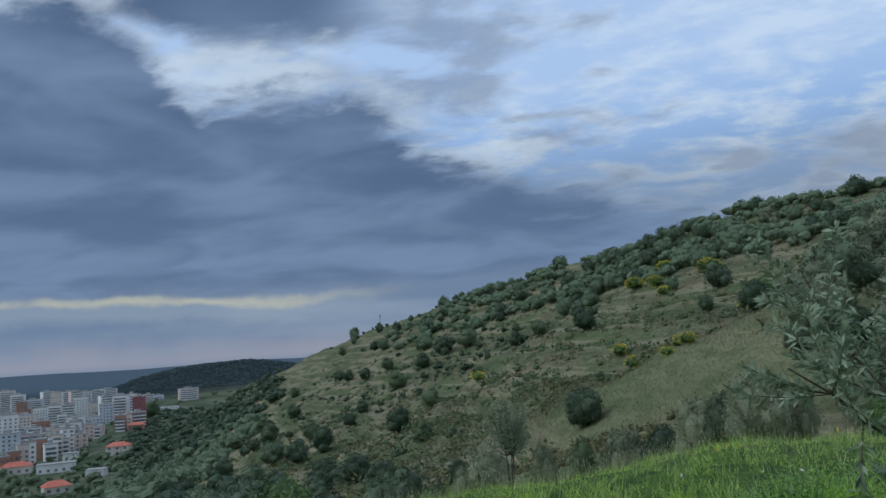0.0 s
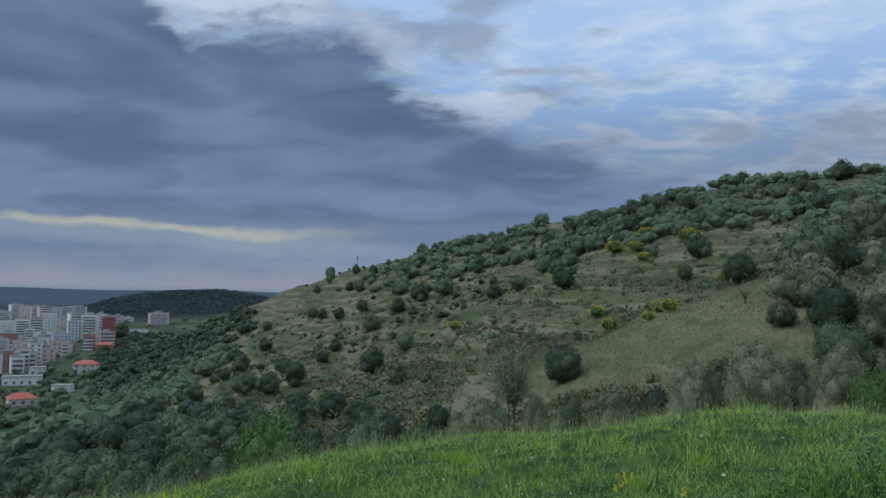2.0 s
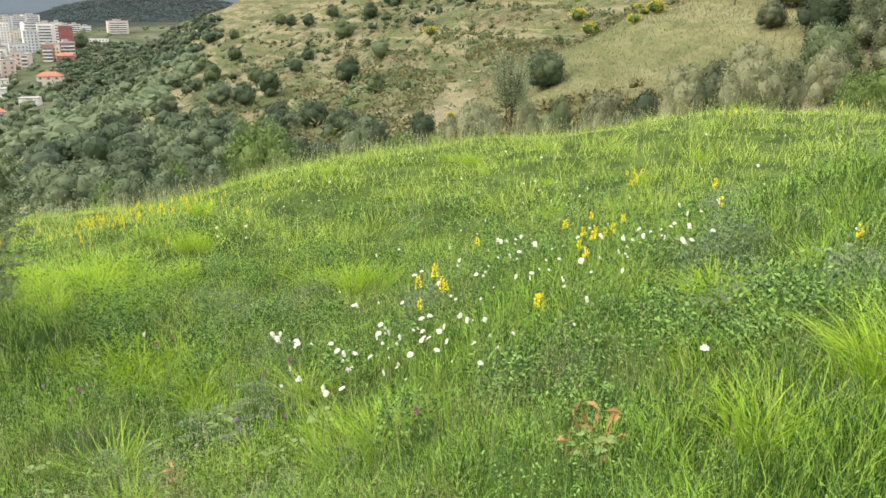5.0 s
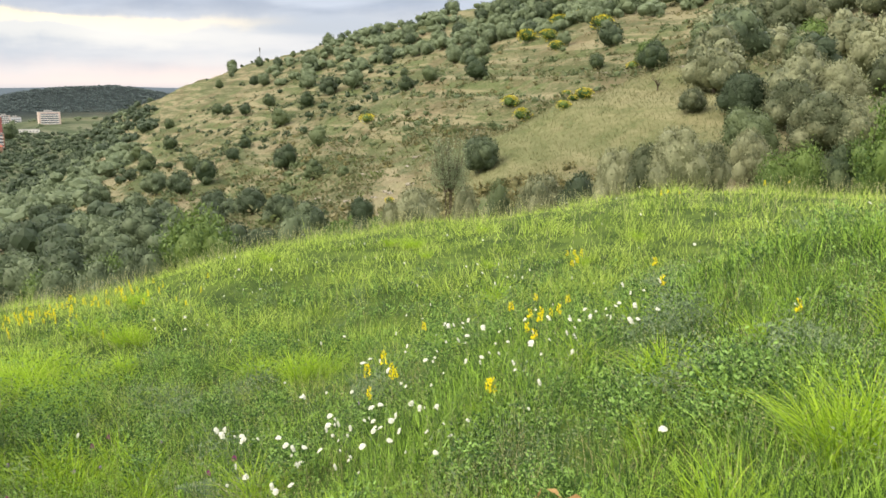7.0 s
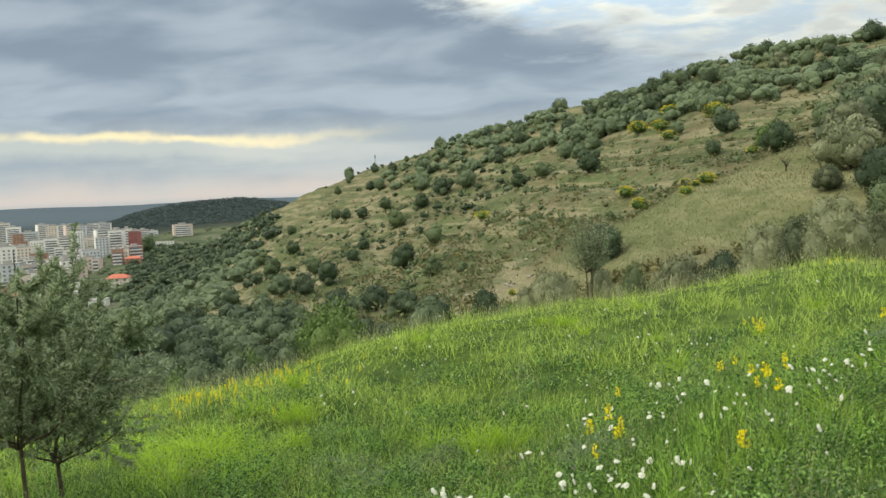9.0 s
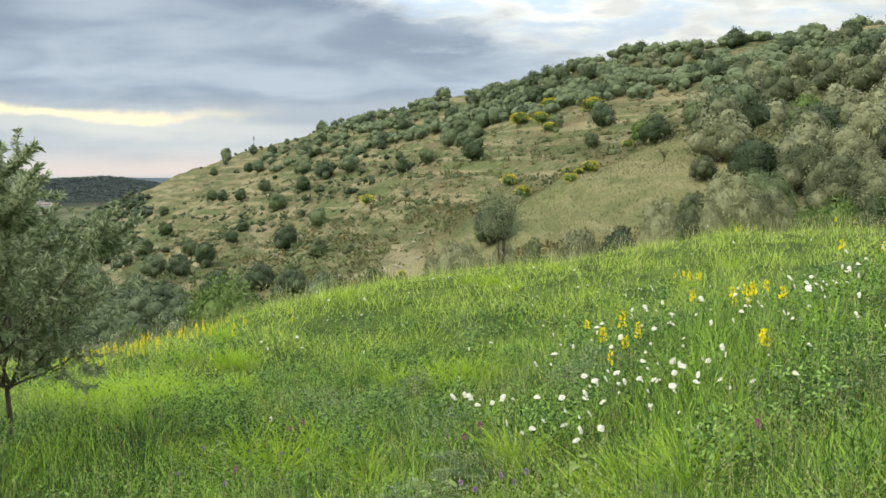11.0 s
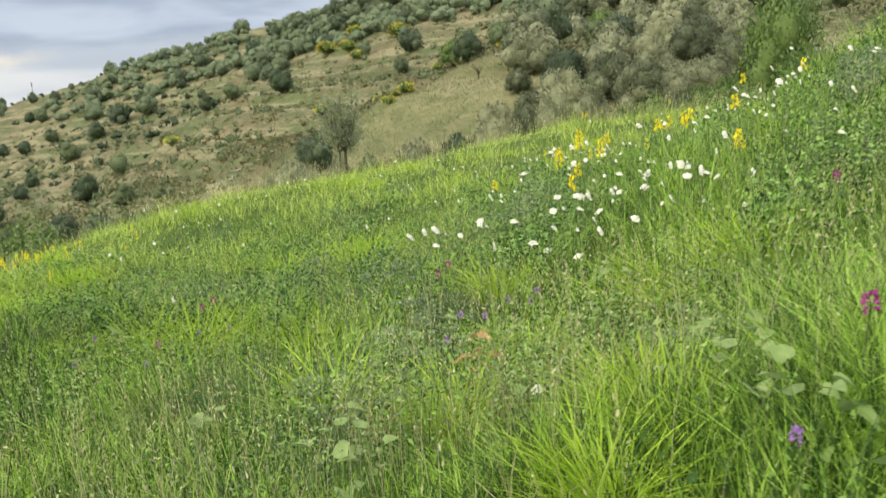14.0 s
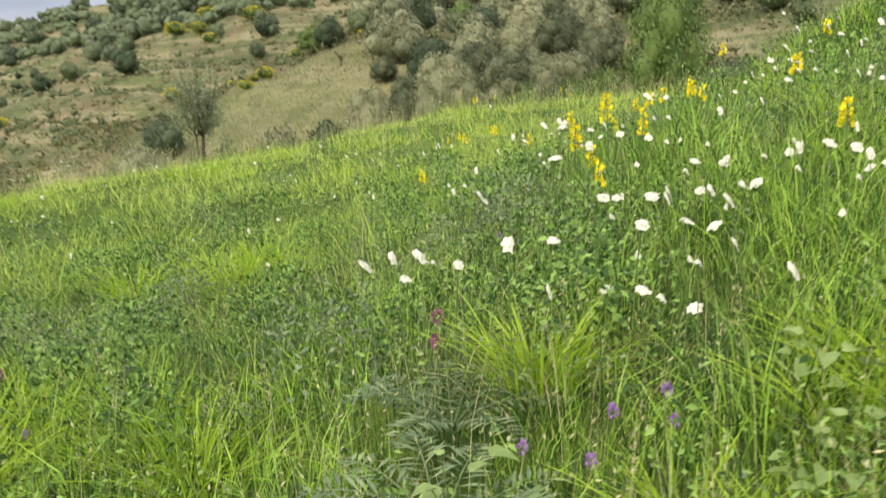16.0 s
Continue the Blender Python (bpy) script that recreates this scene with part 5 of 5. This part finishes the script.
def broad_leaved_plant(x, y, seed):
    """A low plant of pale heart-shaped leaves on short stalks."""
    g = np.random.default_rng(seed)
    root = new("broadleaf_plant")
    tagged(root, "low plant with pale green heart-shaped leaves in grass", "plant", "broad-leaved plants")
    outline = np.array([(0.0, 0.0), (0.36, -0.12), (0.52, 0.2), (0.36, 0.62), (0.0, 1.0), (-0.36, 0.62), (-0.52, 0.2), (-0.36, -0.12)])
    fan = [(8, k, (k + 1) % 8) for k in range(8)]
    for k in range(int(g.integers(7, 12))):
        a, s = g.uniform(0, 6.28), g.uniform(0.03, 0.065)
        foot, top = np.array([0, 0, 0.0]), np.array([0.09 * math.cos(a), 0.09 * math.sin(a), 0]) * g.uniform(0.3, 1.2) + [0, 0, g.uniform(0.1, 0.26)]
        p = np.concatenate([outline, [[0, 0.4]]]) * s
        v = np.stack([p[:, 0], p[:, 1], 0.5 * np.abs(p[:, 0]) - 1.5 * p[:, 1] ** 2 / s * 0.2], 1)
        turn = np.array(Euler((g.uniform(-0.2, 0.7), g.normal(0, 0.3), a - 1.57)).to_matrix())
        leaf = part("leaf", tri_mesh("leaf", v @ turn.T + top, fan, M_BROAD, True), root)
        part("stalk", tri_mesh("stalk", *tube([foot, top * [0.5, 0.5, 0.6], top], [0.002, 0.0016, 0.0012], 4), M_STEM), leaf)
    root.matrix_basis = at_place(x, y, 1.0, 0.0, 0.01)


for n, (x, y) in enumerate(((-1.16, 2.61), (-1.81, 2.72), (-1.1, 1.42), (-0.33, 3.57), (1.2, 1.9), (-2.2, 3.2), (-1.1, 1.04), (-0.51, 1.48), (-0.33, 1.53), (-0.57, 3.34), (-0.62, 3.25), (-1.18, 3.86), (-2.8, 5.21), (-1.84, 2.47), (-0.9, 2.1), (-0.85, 1.97), (-2.73, 5.08), (-1.78, 2.36), (-0.99, 1.75))):
    broad_leaved_plant(x, y, 400 + n)


def feathery_plant(x, y, seed, size):
    """A rosette of arching fronds with narrow leaflets in pairs."""
    g = np.random.default_rng(seed)
    root = new("feathery_plant")
    tagged(root, "blue-green plant with feathery divided leaves in grass", "plant", "feathery plants")
    for k in range(9):
        a = 6.28 * k / 9 + g.normal(0, 0.25)
        out = np.array([math.cos(a), math.sin(a), 0])
        u = np.linspace(0, 1, 9)[:, None]
        rib = out * 0.30 * u + np.array([0, 0, 1.0]) * (0.30 * u - 0.20 * u ** 2) * g.uniform(0.7, 1.2)
        n = 26
        w = np.repeat(np.linspace(0.15, 0.98, n // 2), 2)
        at = np.stack([np.interp(w, u[:, 0], rib[:, c]) for c in range(3)], 1)
        side = np.cross(out, [0, 0, 1.0]) * np.tile([1, -1], n // 2)[:, None]
        d = side + out * 0.5 + g.normal(0, 0.15, (n, 3)) + [0, 0, 0.15]
        long = 0.075 * np.sin(np.pi * (0.12 + 0.83 * w)) + 0.01
        frond = [tube(rib, np.linspace(0.003, 0.001, 9), 4), leaves(g, at, d, long, 0.013, 0.1, np.array([[0, 0, 1.0]]) + 0 * d)]
        part("frond", tri_mesh("frond", *joined(frond), M_GREY_HERB), root)
    root.matrix_basis = at_place(x, y, size, g.uniform(0, 6.28), -0.02)


for n, (x, y) in enumerate(((0.04, 3.1), (-0.46, 2.68), (-0.6, 2.2), (2.79, 3.9), (3.44, 4.16), (2.41, 3.67), (-2.0, 7.1), (-0.92, 4.37), (3.5, 7.3), (-1.6, 3.3), (-1.2, 3.9))):
    feathery_plant(x, y, 420 + n, 0.8 if n < 3 else 1.1)

M_DEAD = material("dead_leaves", (0.30, 0.17, 0.07), (0.55, 0.36, 0.17), 12, 0.8, islands=0.6, through_light=0.2)


def dead_plant(x, y, seed):
    """A withered stalk with a few curled tan leaves."""
    g = np.random.default_rng(seed)
    root = new("dead_plant")
    tagged(root, "withered plant with curled orange-brown leaves", "plant", "withered plants")
    p = np.linspace((0, 0, 0), (0.05, 0.03, 0.3), 5) + g.normal(0, 0.008, (5, 3))
    part("stalk", tri_mesh("stalk", *tube(p, np.linspace(0.004, 0.002, 5), 5), M_DEAD), root)
    for k in range(11):
        at = p[int(g.integers(1, 5))][None] + g.normal(0, 0.02, (1, 3))
        part("leaf", tri_mesh("leaf", *leaves(g, at, g.normal(size=(1, 3)) + [0, 0, -0.1], g.uniform(0.05, 0.09), g.uniform(0.02, 0.045), 0.4), M_DEAD), root)
    root.matrix_basis = at_place(x, y)


for n, (x, y) in enumerate(((1.2, 2.04), (1.28, 1.98), (1.14, 2.2), (-1.25, 3.0))):
    dead_plant(x, y, 440 + n)


# flowers
def stem_mesh(high, seed):
    g = np.random.default_rng(seed)
    bend = g.normal(0, 0.05, 2)
    u = np.linspace(0, 1, 5)[:, None]
    p = np.array([[bend[0], bend[1], 0]]) * u ** 2 + [0, 0, high] * u
    return p[-1], tube(p, np.linspace(0.0032, 0.0022, 5), 5)


def umbel(seed, high):
    """A flat-topped white umbel of small florets on a thin stem."""
    g = np.random.default_rng(seed)
    top, stem = stem_mesh(high, seed)
    root = new("white_wildflower")
    tagged(root, "white flat-topped wildflower on a thin green stem", "flower", "white wildflowers")
    part("stem", tri_mesh("stem", *stem, M_STEM), root)
    pieces = []
    tilt = g.normal(0, 0.25, 2) + [0, 0.35]
    for scale, lift in ((1.0, 0.0), (0.62, 0.005)):
        n = 18
        ang = np.linspace(0, 2 * np.pi, n, endpoint=False) + g.uniform(0, 1)
        rad = 0.024 * scale * (1 + 0.13 * np.sin(ang * 6 + g.uniform(0, 6)) + 0.09 * g.normal(size=n))
        rim = np.stack([rad * np.cos(ang), rad * np.sin(ang), -0.004 * scale + g.normal(0, 0.002, n)], 1)
        inner = rim * [0.55, 0.55, 0.1] + [0, 0, 0.002]
        v = np.concatenate([[[0, 0, 0.004]], inner, rim]) + [0, 0, lift]
        v[:, 2] += tilt[0] * v[:, 0] + tilt[1] * v[:, 1]
        t = [(0, 1 + k, 1 + (k + 1) % n) for k in range(n)]
        for k in range(n):
            a, b = 1 + k, 1 + (k + 1) % n
            t += [(a, a + n, b + n), (a, b + n, b)]
        pieces.append((v + top, t))
    part("flower_head", tri_mesh("flower_head", *joined(pieces), M_WHITE), root, "white umbel of tiny florets")
    rays = [tube([top - [0, 0, 0.03], top + [0.02 * math.cos(a), 0.02 * math.sin(a), -0.006]], [0.0014, 0.001], 3) for a in np.linspace(0, 6.28, 7)[:-1]]
    part("flower_base", tri_mesh("flower_base", *joined(rays), M_STEM), root)
    return root


def spike(seed, high):
    """A loose spike of yellow flowers."""
    g = np.random.default_rng(seed)
    top, stem = stem_mesh(high, seed)
    root = new("yellow_wildflower")
    tagged(root, "yellow flower spike on a green stem in the grass", "flower", "yellow flower spikes")
    part("stem", tri_mesh("stem", *stem, M_STEM), root)
    n = 40
    u = g.uniform(0, 1, n)
    a = g.uniform(0, 6.28, n)
    out = 0.016 * (1.15 - u)
    at = top + np.stack([out * np.cos(a), out * np.sin(a), -0.10 + 0.12 * u], 1)
    d = np.stack([np.cos(a), np.sin(a), g.uniform(-0.1, 0.9, n)], 1)
    part("flower_head", tri_mesh("flower_head", *leaves(g, at, d, g.uniform(0.02, 0.034, n), 0.021), M_YELLOW), root, "yellow petals")
    return root


def pompon(seed, high, mat, label, long):
    g = np.random.default_rng(seed)
    top, stem = stem_mesh(high, seed)
    root = new("violet_wildflower")
    tagged(root, label, "flower", "violet wildflowers")
    part("stem", tri_mesh("stem", *stem, M_STEM), root)
    n = 46
    d = unit(g.normal(size=(n, 3)) + [0, 0, 0.4])
    at = top + d * 0.008 * [1, 1, long]
    part("flower_head", tri_mesh("flower_head", *leaves(g, at, d, g.uniform(0.010, 0.018, n), 0.008), mat), root)
    return root


def strew(makers, places, sizes, seed, turns=3.14):
    """The first of each look is built, the rest are copied. A place may name how high the flower stands."""
    g = np.random.default_rng(seed)
    made = {}
    for x, y, *high in places:
        k = int(g.integers(len(makers)))
        s, turn = g.uniform(*sizes), g.uniform(-turns, turns)
        m = at_place(x, y, s, turn)
        if high:
            k = min(range(len(makers)), key=lambda n: abs(makers[n][0] - high[0]) + 0.03 * g.uniform())
            m = at_place(x, y, s, turn, 0.0, high[0] / makers[k][0] / s)
        if k in made:
            own = made[k].scale
            copy_thing(made[k], m @ Matrix.Diagonal((1 / own[0], 1 / own[1], 1 / own[2], 1)))
        else:
            made[k] = makers[k][1]()
            made[k].matrix_basis = m


def looks(maker, seed, highs):
    return [(h, lambda h=h, n=n: maker(seed + n, h)) for n, h in enumerate(highs)]


g = np.random.default_rng(91)
whites = WHITE_TALL + [(x, y, 0.36 + 0.16 * g.uniform()) for x, y in WHITE_A + WHITE_B]
strew(looks(umbel, 200, (0.16, 0.25, 0.33, 0.40, 0.45, 0.50, 0.58, 0.68)), whites, (0.6, 1.1), 92, 0.8)
faint = []
for cx, cy, n, sx, sy in ((0.8, 4.4, 12, 0.6, 0.6), (1.6, 6.1, 20, 0.8, 0.6), (-2.4, 14.5, 30, 1.2, 1.4), (2.0, 11.0, 18, 1.2, 1.2), (6.0, 13.0, 26, 3.5, 3.0), (-1.5, 9.0, 12, 2.0, 2.0), (-0.1, 3.9, 22, 0.4, 0.4), (1.3, 5.2, 26, 0.8, 0.8)):
    faint += [(cx + g.normal(0, sx), cy + g.normal(0, sy), g.uniform(0.3, 0.48)) for _ in range(n)]
strew(looks(umbel, 215, (0.32, 0.38, 0.45)), faint, (0.3, 0.6), 97, 0.8)
strew(looks(spike, 230, (0.28, 0.34, 0.45, 0.55, 0.68)), YELLOW + [(x, y, 0.4) for x, y in YELLOW_FAR] + [(12 + g.normal(0, 4), 19 + g.normal(0, 1.5), 0.4) for _ in range(10)], (0.65, 0.95), 93)
strew(looks(spike, 240, (0.3, 0.34, 0.38)), [(-5.6 + g.normal(0, 1.2), 13.0 + g.normal(0, 1.0), g.uniform(0.22, 0.36)) for _ in range(70)], (0.4, 0.6), 96)
strew(looks(lambda n, h: pompon(n, h, M_PURPLE, "small violet wildflower on a thin stem", 1.0), 250, (0.16, 0.2, 0.24)), [(x, y, 0.21) for x, y in VIOLET + PURPLE[6:10]] + [(-1.6 + g.normal(0, 1.2), 4.5 + g.normal(0, 1.4), 0.2) for _ in range(5)], (0.55, 0.8), 94)
strew(looks(lambda n, h: pompon(n, h, M_MAGENTA, "magenta vetch flower among green stems", 2.4), 260, (0.26, 0.3, 0.34)), [(x, y, 0.3) for x, y in PURPLE[15:]], (0.7, 1.0), 95)


# ---- young olive trees on the meadow ----
def young_olive(name, x, y, high, seed, stems, leaf_count, label, spread=0.34, low=0.28):
    """A small olive with a thin trunk, forking limbs, twigs and narrow leaves."""
    g = np.random.default_rng(seed)
    root = new(name)
    tagged(root, label, "tree", "young olive trees")
    wood, twigs = [], []
    for s in range(stems):
        a0 = g.uniform(0, 6.28)
        foot = np.array([0.05 * s, 0.04 * s, -0.1])
        fork = foot + [0.06 * math.cos(a0), 0.06 * math.sin(a0), low * high]
        wood.append(tube(np.linspace(foot, fork, 4), np.linspace(0.024, 0.018, 4), 7))
        limbs = 10
        for k in range(limbs):
            a = a0 + 6.28 * k / limbs + g.normal(0, 0.3)
            lift = g.uniform(0.12, 0.6) * high if k else 0.4 * high
            reach = spread * high * (g.uniform(0.5, 1.0) if k else 0.15)
            u = np.linspace(0, 1, 7)[:, None]
            p = fork + np.array([math.cos(a), math.sin(a), 0]) * reach * u ** 0.75 + np.array([0, 0, lift]) * u ** 1.2 + np.cumsum(g.normal(0, 0.018, (7, 3)), 0)
            wood.append(tube(p, np.linspace(0.012, 0.004, 7), 5))
            for _ in range(22):
                w = g.uniform(0.1, 1.0) ** 0.6
                q = p[int(w * 6.0)]
                d = unit(np.array([math.cos(a), math.sin(a), 0.3]) * 0.5 + g.normal(0, 0.7, 3) + [0, 0, 0.35])
                e = q + np.linspace(0, 1, 5)[:, None] * d * g.uniform(0.25, 0.55) + np.array([0, 0, 0.07]) * np.linspace(0, 1, 5)[:, None] ** 2
                twigs.append((q, e))
                wood.append(tube(e, np.linspace(0.003, 0.0012, 5), 3))
    part("trunk", tri_mesh("trunk", *joined(wood), M_BARK, True), root)
    pick = g.integers(0, len(twigs), leaf_count)
    u = g.uniform(0.12, 1.0, leaf_count) ** 0.8
    idx = np.minimum((u * 4).astype(int), 3)
    lines = np.array([e for _, e in twigs])
    p, q = lines[pick, idx], lines[pick, idx + 1]
    at = p + (q - p) * (u * 4 - idx)[:, None]
    d = unit(q - p) * 0.8 + unit(g.normal(size=(leaf_count, 3))) * 0.9
    part("crown", tri_mesh("crown", *leaves(g, at, d, g.uniform(0.05, 0.085, leaf_count), g.uniform(0.013, 0.021, leaf_count), 0.1), M_OLIVE_NEAR), root, "narrow silvery-green leaves")
    root.matrix_basis = at_place(x, y)
    return root


young_olive("young_olive_tree", -4.72, 5.6, 3.05, 301, 1, 40000, "young olive tree with a slim dark trunk in the grass", 0.5)
young_olive("young_olive_tree", -4.66, 6.05, 2.3, 302, 1, 9000, "slender young olive sapling with a leaning trunk")
young_olive("young_olive_tree", 4.75, 2.3, 3.4, 303, 1, 11000, "young olive tree with open feathery branches", 0.3)
young_olive("young_olive_tree", 1.85, 23.9, 2.85, 304, 3, 9000, "slender grey-green olive with several thin trunks", 0.2, 0.42)
